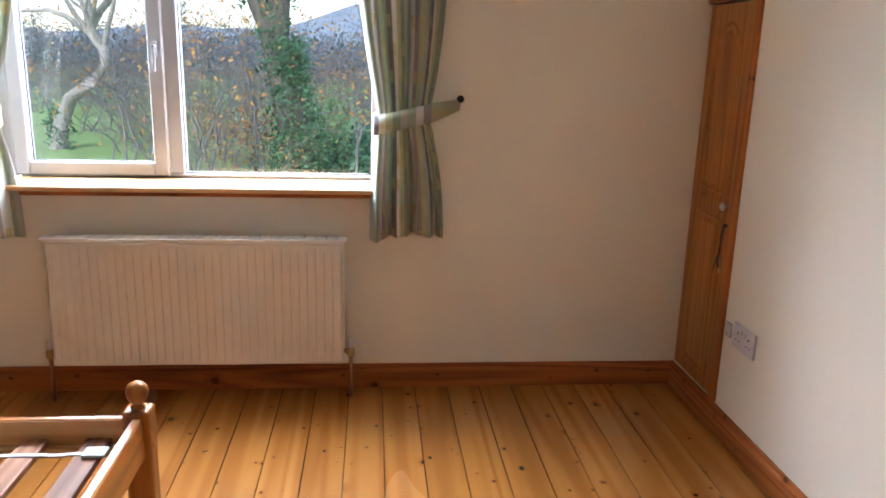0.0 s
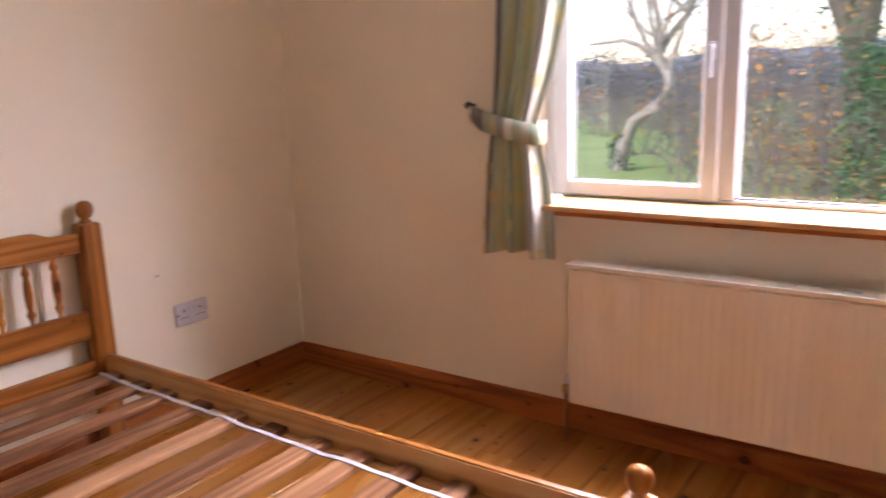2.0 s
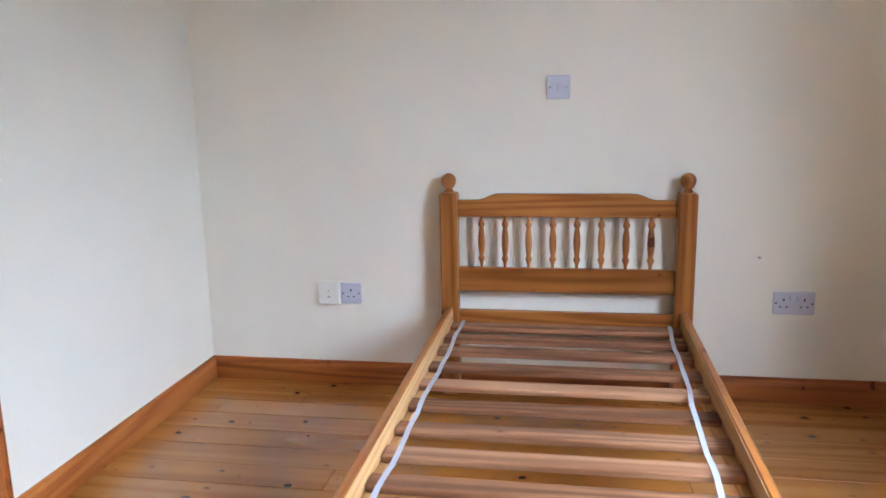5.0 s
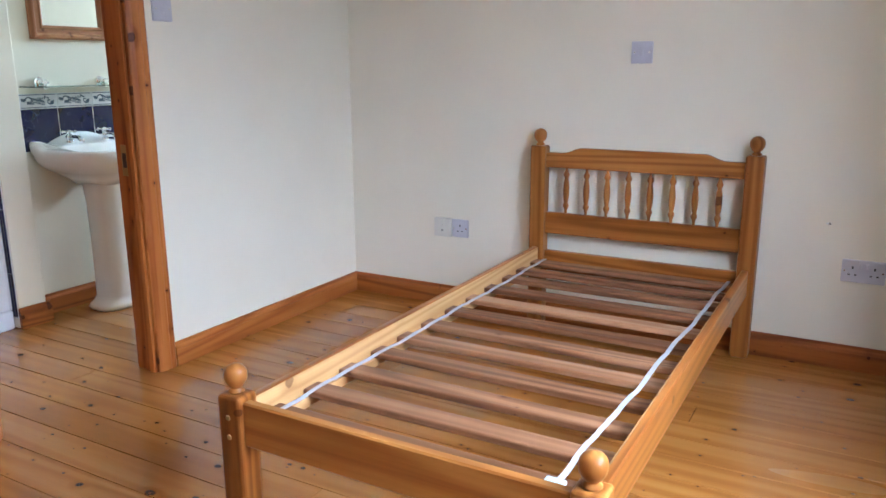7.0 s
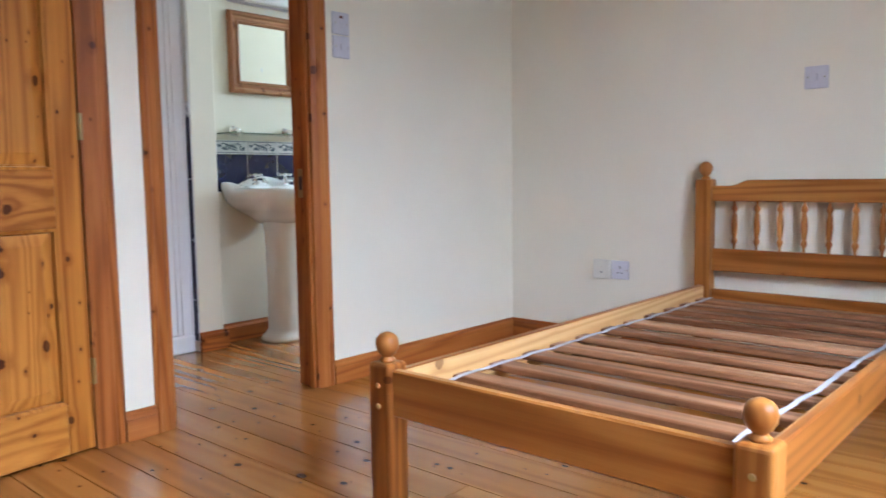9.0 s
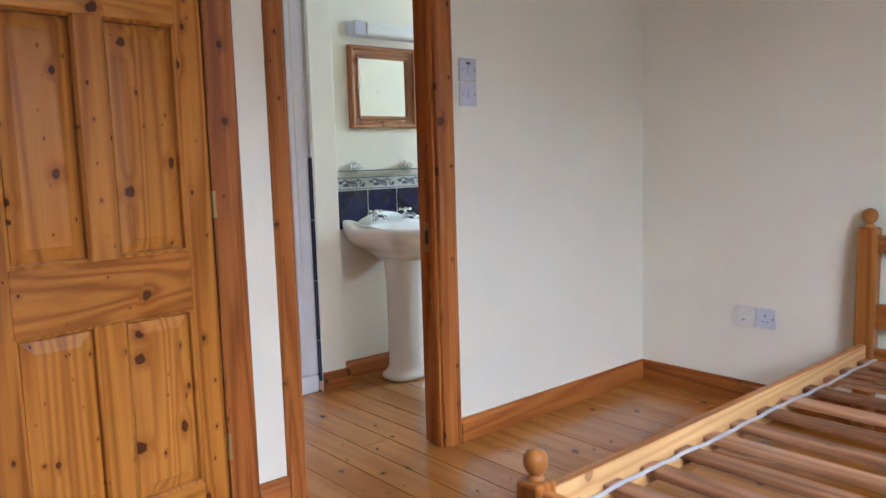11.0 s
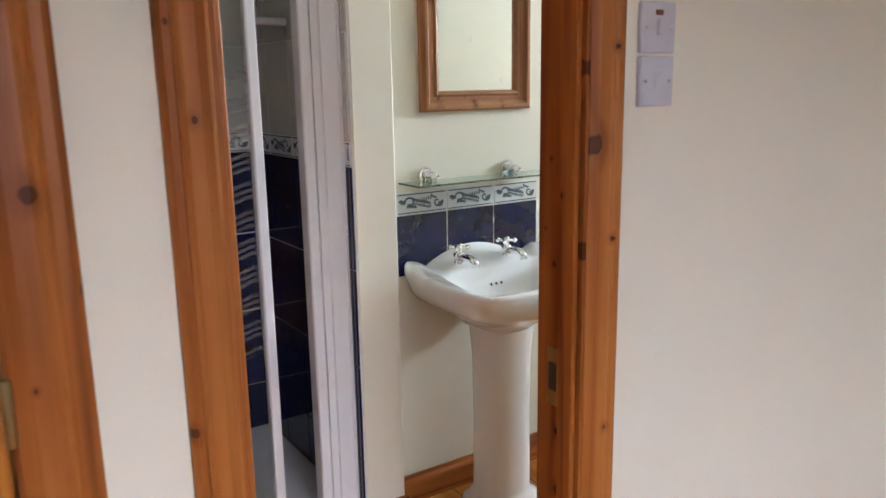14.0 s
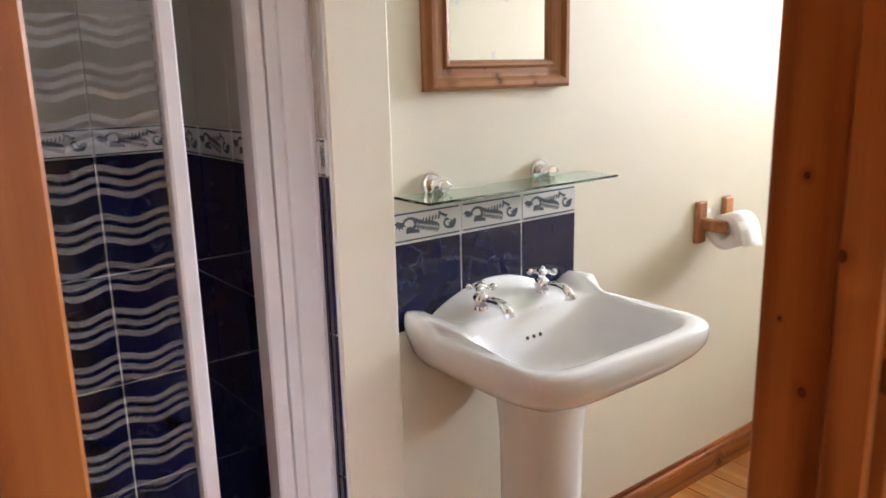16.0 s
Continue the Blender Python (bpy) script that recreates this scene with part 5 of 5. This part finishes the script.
GRASS = grass_mat()
BARK_DARK = bark("dark_bark", (0.05, 0.042, 0.04), (0.15, 0.125, 0.115))
BARK_PALE = bark("pale_smooth_bark", (0.24, 0.22, 0.20), (0.46, 0.44, 0.41))
BARK_GREY = bark("grey_twig_bark", (0.10, 0.10, 0.11), (0.24, 0.235, 0.25))
IVY = leaf_mat("ivy_leaves", [(0.02, 0.07, 0.035), (0.045, 0.14, 0.065), (0.08, 0.20, 0.09)])
HOLLY = leaf_mat("holly_leaves", [(0.02, 0.09, 0.055), (0.05, 0.18, 0.10), (0.11, 0.27, 0.16)], 0.3)
AUTUMN = leaf_mat("autumn_leaves", [(0.30, 0.13, 0.05), (0.50, 0.20, 0.05), (0.55, 0.32, 0.08), (0.30, 0.20, 0.09)])
LIME = leaf_mat("yellow_green_leaves", [(0.10, 0.26, 0.10), (0.18, 0.38, 0.15), (0.30, 0.44, 0.18)])


def lawn():
    bm = bmesh.new()
    nx = ny = 40
    vs = []
    for j in range(ny + 1):
        y = YN + 0.28 + (j / ny) ** 2.5 * 900
        row = []
        for i in range(nx + 1):
            u = 2 * i / nx - 1
            x = 700 * math.copysign(abs(u) ** 2.2, u) - 0.4
            row.append(bm.verts.new((x, y, GZ + 0.12 * noise.noise((x * 0.12, y * 0.12, 0)) * min(1, (y - YN) / 8))))
        vs.append(row)
    for a, b in zip(vs, vs[1:]):
        for i in range(nx):
            bm.faces.new((a[i], a[i + 1], b[i + 1], b[i])).smooth = True
    for sgn in (1,):
        q = [bm.verts.new(c) for c in ((-700, -600, GZ), (700, -600, GZ), (700, YN + 0.28, GZ), (-700, YN + 0.28, GZ))]
        bm.faces.new(q)
    structure("ground", bm, GRASS, "rough green meadow outside the window", "ground")


lawn()


def hill():
    bm = bmesh.new()
    vs = []
    for j in range(13):
        q = j / 12
        row = []
        for i in range(70):
            x = -420 + 12 * i
            ridge = 12 + 22 / (1 + math.exp(-(x + 25) / 14)) + 5 * noise.noise((x * 0.015, 3, 0)) + 1.6 * noise.noise((x * 0.09, 7, 0))
            row.append(bm.verts.new((x, 330 + 120 * q, GZ + ridge * math.sin(q * math.pi / 2) ** 0.8)))
        vs.append(row)
    for a, b in zip(vs, vs[1:]):
        for i in range(69):
            bm.faces.new((a[i], a[i + 1], b[i + 1], b[i])).smooth = True
    n = Nodes("haze_tinted_hill")
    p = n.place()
    # pale blue-grey ramp carries the haze over the woods
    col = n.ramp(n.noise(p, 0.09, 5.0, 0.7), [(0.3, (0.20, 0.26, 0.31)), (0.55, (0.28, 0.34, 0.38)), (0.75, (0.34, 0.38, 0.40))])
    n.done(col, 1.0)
    structure("backdrop", bm, n.mat, "wooded hillside far away with blue-grey haze in its colour", "hill")


hill()


def grow(rnd, start, way, length, radius, depth, out, tips, droop=0.0, spread=0.6, kids=3, wob=0.25):
    """Branches as point runs, from the stem outwards."""
    pts, p, d = [Vector(start)], Vector(start), Vector(way).normalized()
    n = 5
    for _ in range(n):
        d = (d + Vector((rnd.gauss(0, wob), rnd.gauss(0, wob), rnd.gauss(0, wob) - droop)) * 0.5).normalized()
        p = p + d * length / n
        pts.append(p.copy())
    out.append((pts, [radius * (1 - 0.6 * i / n) for i in range(n + 1)], depth))
    if depth == 0:
        tips.append(pts[-1])
        tips.append(pts[3])
        return
    for k in range(kids):
        i = rnd.randint(2, n)
        q = d + Vector((rnd.gauss(0, spread), rnd.gauss(0, spread), rnd.gauss(0, spread * 0.7)))
        grow(rnd, pts[i], q, length * rnd.uniform(0.55, 0.8), radius * 0.5, depth - 1, out, tips, droop, spread, kids, wob)


def limbs(runs):
    """All limbs as plain lists: few sides on thin ones."""
    verts, faces = [], []
    for pts, rad, depth in runs:
        k = 8 if rad[0] > 0.05 else (5 if rad[0] > 0.02 else 3)
        base = len(verts)
        for i, p in enumerate(pts):
            d = (pts[min(i + 1, len(pts) - 1)] - pts[max(i - 1, 0)]).normalized()
            u = d.orthogonal().normalized()
            w = d.cross(u)
            for j in range(k):
                a = 2 * math.pi * j / k
                verts.append(p + (u * math.cos(a) + w * math.sin(a)) * rad[i])
        for i in range(len(pts) - 1):
            for j in range(k):
                faces.append((base + i * k + j, base + i * k + (j + 1) % k, base + (i + 1) * k + (j + 1) % k, base + (i + 1) * k + j))
    return verts, faces


def leaf_cloud(rnd, points, per, spread, size):
    verts, faces = [], []
    for p in points:
        for _ in range(per):
            c = Vector(p) + Vector((rnd.gauss(0, spread), rnd.gauss(0, spread), rnd.gauss(0, spread)))
            a = Vector((rnd.gauss(0, 1), rnd.gauss(0, 1), rnd.gauss(0, 1))).normalized()
            b = a.orthogonal().normalized()
            s = size * rnd.uniform(0.6, 1.3)
            i = len(verts)
            verts += [c - a * s, c + b * s * 0.5 - a * s * 0.1, c + a * s, c - b * s * 0.5 - a * s * 0.1]
            faces.append((i, i + 1, i + 2, i + 3))
    return verts, faces


def raw(name, vf, mat, parent, label=""):
    me = bpy.data.meshes.new(name)
    me.from_pydata(vf[0], [], vf[1])
    me.materials.append(mat)
    for q in me.polygons:
        q.use_smooth = True
    ob = new(name, me)
    ob.parent = parent
    if label:
        tagged(ob, label)
    return ob


def tree(name, at, label, category, bark_mat, stem, stem_r, seed, depth=4, length=2.0, kids=3, leaves=None, per=2, spread=0.15, size=0.05, tip_r=0.35, up=(0, 0, 1), share=1.0):
    """A trunk along given points, boughs from its upper half, twigs and leaves."""
    rnd = random.Random(seed)
    t = tagged(empty(name, at), label, category)
    stem = [Vector(s) for s in stem]
    runs, tips = [(stem, stem_r, 9)], []
    for k in range(kids * 2):
        i = rnd.randint(max(1, len(stem) // 2), len(stem) - 1)
        q = Vector(up) + Vector((rnd.gauss(0, 0.7), rnd.gauss(0, 0.7), rnd.gauss(0, 0.4)))
        grow(rnd, stem[i], q, length, stem_r[i] * tip_r * 1.6, depth - 1, runs, tips)
    raw("trunk", limbs(runs[:1]), bark_mat, t)
    raw("branches", limbs(runs[1:]), bark_mat, t)
    if leaves:
        raw("crown", leaf_cloud(rnd, [p for p in tips if rnd.random() < share], per, spread, size), leaves, t)
    return t, tips


# ivy-clad forked tree
it, _ = tree("tree", (-0.72, 10, GZ), "ivy-clad forked tree in the meadow", "tree", BARK_DARK,
             [(0.05, 0, 0), (0.0, 0, 0.9), (-0.12, 0, 1.5), (-0.22, 0, 2.0), (-0.15, 0, 2.6), (-0.05, 0.1, 3.4), (0.05, 0.1, 5.0)], [0.21, 0.19, 0.17, 0.16, 0.13, 0.12, 0.08], 3, 4, 1.9, 3)
fork = [Vector(p) for p in ((-0.2, 0, 1.95), (-0.42, 0, 2.5), (-0.62, 0.05, 3.2), (-0.75, 0.1, 4.6))]
raw("fork", limbs([(fork, [0.13, 0.12, 0.11, 0.07], 9)]), BARK_DARK, it)
rnd = random.Random(4)
ivy_pts = []
for z in np.linspace(0.0, 2.0, 46):
    wob = 0.32 if z < 1.1 else 0.22
    for _ in range(7):
        a = rnd.uniform(0, 6.28)
        ivy_pts.append((0.02 - 0.11 * max(0, z - 0.9) + wob * math.cos(a) * rnd.uniform(0.6, 1), wob * math.sin(a) * rnd.uniform(0.6, 1), z))
for q in np.linspace(0, 1, 26):
    for bx, tx in ((-0.2, -0.70), (-0.2, 0.0)):
        for _ in range(3):
            ivy_pts.append((bx + (tx - bx) * q + rnd.gauss(0, 0.09), rnd.gauss(0, 0.09), 2.0 + 2.2 * q))
raw("ivy", leaf_cloud(rnd, ivy_pts, 13, 0.055, 0.034), IVY, it, "dark green ivy on the trunk")

# pale crooked tree
pt, _ = tree("tree", (-5.5, 15.5, GZ), "pale crooked bare tree in the meadow", "tree", BARK_PALE,
             [(-0.15, 0, 0), (-0.08, 0, 0.45), (0.15, 0, 0.95), (0.55, 0, 1.25), (0.85, 0, 1.55), (0.80, 0, 1.85), (0.55, 0.1, 2.15), (0.75, 0.1, 2.5), (1.1, 0.1, 2.9), (1.35, 0.1, 3.6), (1.5, 0.1, 5)],
             [0.17, 0.14, 0.125, 0.12, 0.12, 0.10, 0.09, 0.075, 0.07, 0.06, 0.03], 8, 4, 1.8, 4)
raw("limb", limbs([([Vector(p) for p in ((0.55, 0.1, 2.1), (0.2, 0, 2.4), (-0.1, 0, 2.5), (-0.8, 0, 2.45))], [0.06, 0.05, 0.04, 0.02], 9), ([Vector(p) for p in ((0.62, 0.1, 2.1), (0.5, 0.2, 2.9), (0.2, 0.2, 4.2))], [0.07, 0.06, 0.04], 9)]), BARK_PALE, pt)
raw("ivy", leaf_cloud(random.Random(2), [(-0.12, 0, z) for z in np.linspace(0, 0.7, 30)], 14, 0.12, 0.05), IVY, pt, "ivy round the foot of the trunk")

# thin bare saplings
for k, (x, y, h, sd) in enumerate(((-1.75, 9.0, 2.6, 21), (-1.45, 12.0, 3.4, 22), (-3.6, 13.0, 3.6, 23), (-2.6, 16.0, 4.0, 24), (0.35, 12.5, 3.4, 25), (1.1, 15.0, 4.0, 26), (-6.6, 17.5, 4.4, 27), (-4.4, 20.0, 4.5, 28), (-2.75, 11.0, 3.0, 51), (-3.3, 12.2, 3.2, 52), (-0.15, 9.6, 2.6, 53), (-1.15, 10.6, 3.0, 54), (-1.95, 10.2, 2.8, 55))):
    r2 = random.Random(sd)
    pts, px = [], 0.0
    for i in range(6):
        pts.append((px, r2.uniform(-0.1, 0.1), h * 0.5 * i / 5))
        px += r2.uniform(-0.14, 0.14)
    tree("sapling", (x, y, GZ), "thin bare sapling with a few orange leaves", "tree", BARK_GREY, pts, [0.026 - 0.003 * i for i in range(6)], sd, 4, h * 0.30, 3, AUTUMN, 1, 0.09, 0.03, 0.5, share=0.4)


def bush(at, size, seed, leaves, label, share, per, lsize, name="bush", bark_mat=BARK_GREY, stems=9, deep=3):
    r2 = random.Random(seed)
    b = tagged(empty(name, at), label, "bush")
    runs, tips = [], []
    for k in range(stems):
        grow(r2, (r2.gauss(0, 0.15) * size, r2.gauss(0, 0.15) * size, 0), (r2.gauss(0, 0.45), r2.gauss(0, 0.45), 1), size * 0.5, 0.009 * size, deep, runs, tips, -0.03, 0.6, 3, 0.3)
    raw("stems", limbs(runs), bark_mat, b)
    raw("leaves", leaf_cloud(r2, [p for p in tips if r2.random() < share], per, 0.07 * size, lsize), leaves, b)
    return b


bush((0.15, 10.5, GZ), 0.95, 31, HOLLY, "dense dark green holly bush", 1.0, 7, 0.04, "holly_bush")
bush((-0.25, 11.2, GZ), 1.35, 32, LIME, "tall light green bush behind the ivy tree", 0.7, 3, 0.045)
bush((0.45, 11.6, GZ), 1.15, 37, HOLLY, "dense dark green holly bush", 0.9, 6, 0.04, "holly_bush")
bush((0.7, 12.4, GZ), 1.2, 33, AUTUMN, "orange-leaved autumn shrub in the meadow", 0.35, 2, 0.045)
bush((-3.4, 18.0, GZ), 1.1, 36, LIME, "light green leafy bush in the meadow", 0.5, 3, 0.05)
bush((-1.5, 12.6, GZ), 1.3, 34, AUTUMN, "orange-leaved autumn shrub in the meadow", 0.35, 2, 0.045)
bush((-2.3, 14.2, GZ), 1.4, 35, AUTUMN, "bare twiggy shrub with a few orange leaves", 0.15, 2, 0.05)

# tangled autumn shrubs between the trees
for k, (x, y, sz, sh, sd) in enumerate(((-1.35, 9.2, 1.25, 0.5, 61), (-1.9, 10.8, 1.5, 0.45, 62), (-0.95, 11.4, 1.6, 0.5, 63), (-2.5, 11.8, 1.45, 0.3, 64), (-3.2, 13.6, 1.7, 0.35, 65), (-0.35, 12.8, 1.7, 0.55, 66),
                                        (0.25, 13.4, 1.7, 0.5, 67), (-1.7, 14.6, 1.9, 0.4, 68), (-4.0, 15.2, 1.8, 0.25, 69), (-4.9, 17.6, 2.0, 0.25, 70), (-2.9, 17.2, 2.1, 0.4, 71), (-6.3, 19.0, 2.2, 0.2, 72), (0.9, 14.6, 1.8, 0.4, 73), (-0.6, 16.4, 2.1, 0.45, 74))):
    bush((x, y, GZ), sz, sd, AUTUMN, "tangled bare shrub with scattered orange leaves", sh * 0.8, 1, 0.019, "autumn_shrub", BARK_GREY, 7, 4)

# tangled wood behind the meadow
proto = bush((-7, 24, GZ), 1.35, 41, AUTUMN, "bare brown thicket at the edge of the meadow", 0.03, 1, 0.04, "thicket", BARK_GREY, 12, 4)
proto2 = bush((-4, 26, GZ), 1.6, 42, AUTUMN, "bare brown thicket with scattered orange leaves", 0.07, 1, 0.04, "thicket", BARK_GREY, 12, 4)
r3 = random.Random(9)
for k in range(45):
    src = proto if k % 2 else proto2
    x = -16 + 20 * (k % 15) / 14 + r3.uniform(-0.6, 0.6)
    y = 23 + 3.2 * (k // 15) + r3.uniform(-1, 1) + 0.15 * abs(x)
    copy_thing(src, pose(x, y, GZ, 0, 0, r3.uniform(0, 360)))


def far_wood():
    """The wood beyond: crowns of many small clumps, too many to count."""
    r4 = random.Random(12)
    pts = []
    for k in range(260):
        x, y = r4.uniform(-60, 25), r4.uniform(45, 75)
        h = r4.uniform(1.8, 2.9)
        for _ in range(22):
            pts.append((x + r4.gauss(0, 1.3), y + r4.gauss(0, 1.3), GZ + abs(r4.gauss(0.55, 0.3)) * h))
    me = leaf_cloud(r4, pts, 20, 0.55, 0.12)
    # bluish tones paint the haze of distance into the clumps
    m = leaf_mat("haze_tinted_wood", [(0.11, 0.14, 0.18), (0.15, 0.17, 0.22), (0.18, 0.18, 0.20), (0.10, 0.16, 0.14), (0.20, 0.17, 0.15)], 0.9)
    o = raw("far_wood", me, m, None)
    tagged(o, "brown bare wood beyond the meadow, tinted blue-grey for haze", "wood", kind="stuff")


far_wood()

# ---- floorboards, last ----
def boards():
    rnd = random.Random(11)
    w = 0.1295
    gap = 0.0027
    meshes = {}

    def board(x, ya, yb, ww=w):
        key = (round(ww, 3), round(yb - ya, 2))
        if key not in meshes:
            b = box(-ww / 2 + gap / 2, ww / 2 - gap / 2, -(yb - ya) / 2 + 0.0008, (yb - ya) / 2 - 0.0008, -0.018, 0, 0.0012)
            me = bpy.data.meshes.new("floorboard")
            b.to_mesh(me)
            b.free()
            me.materials.append(FLOOR)
            meshes[key] = me
        o = new("floorboard", meshes[key])
        o.location = (x, (ya + yb) / 2, rnd.uniform(-0.0006, 0.0))
        o.parent = floor
    x = -0.011 - 38 * w + w / 2
    while x - w / 2 < XE - 0.005:
        cuts = sorted(rnd.uniform(-0.5, YN - 0.3) for _ in range(rnd.choice((0, 1, 1, 1))))
        cuts = [round(c, 1) for c in cuts]
        ys = [-0.56 if x < SX0 - 0.16 else -1.15] + [q for q in cuts if q > -0.4] + [YN - 0.002]
        if x < XW - 0.02:
            ys = [-0.56, YS - 0.05]
        for a, b in zip(ys, ys[1:]):
            board(x, a, b)
        x += w


boards()
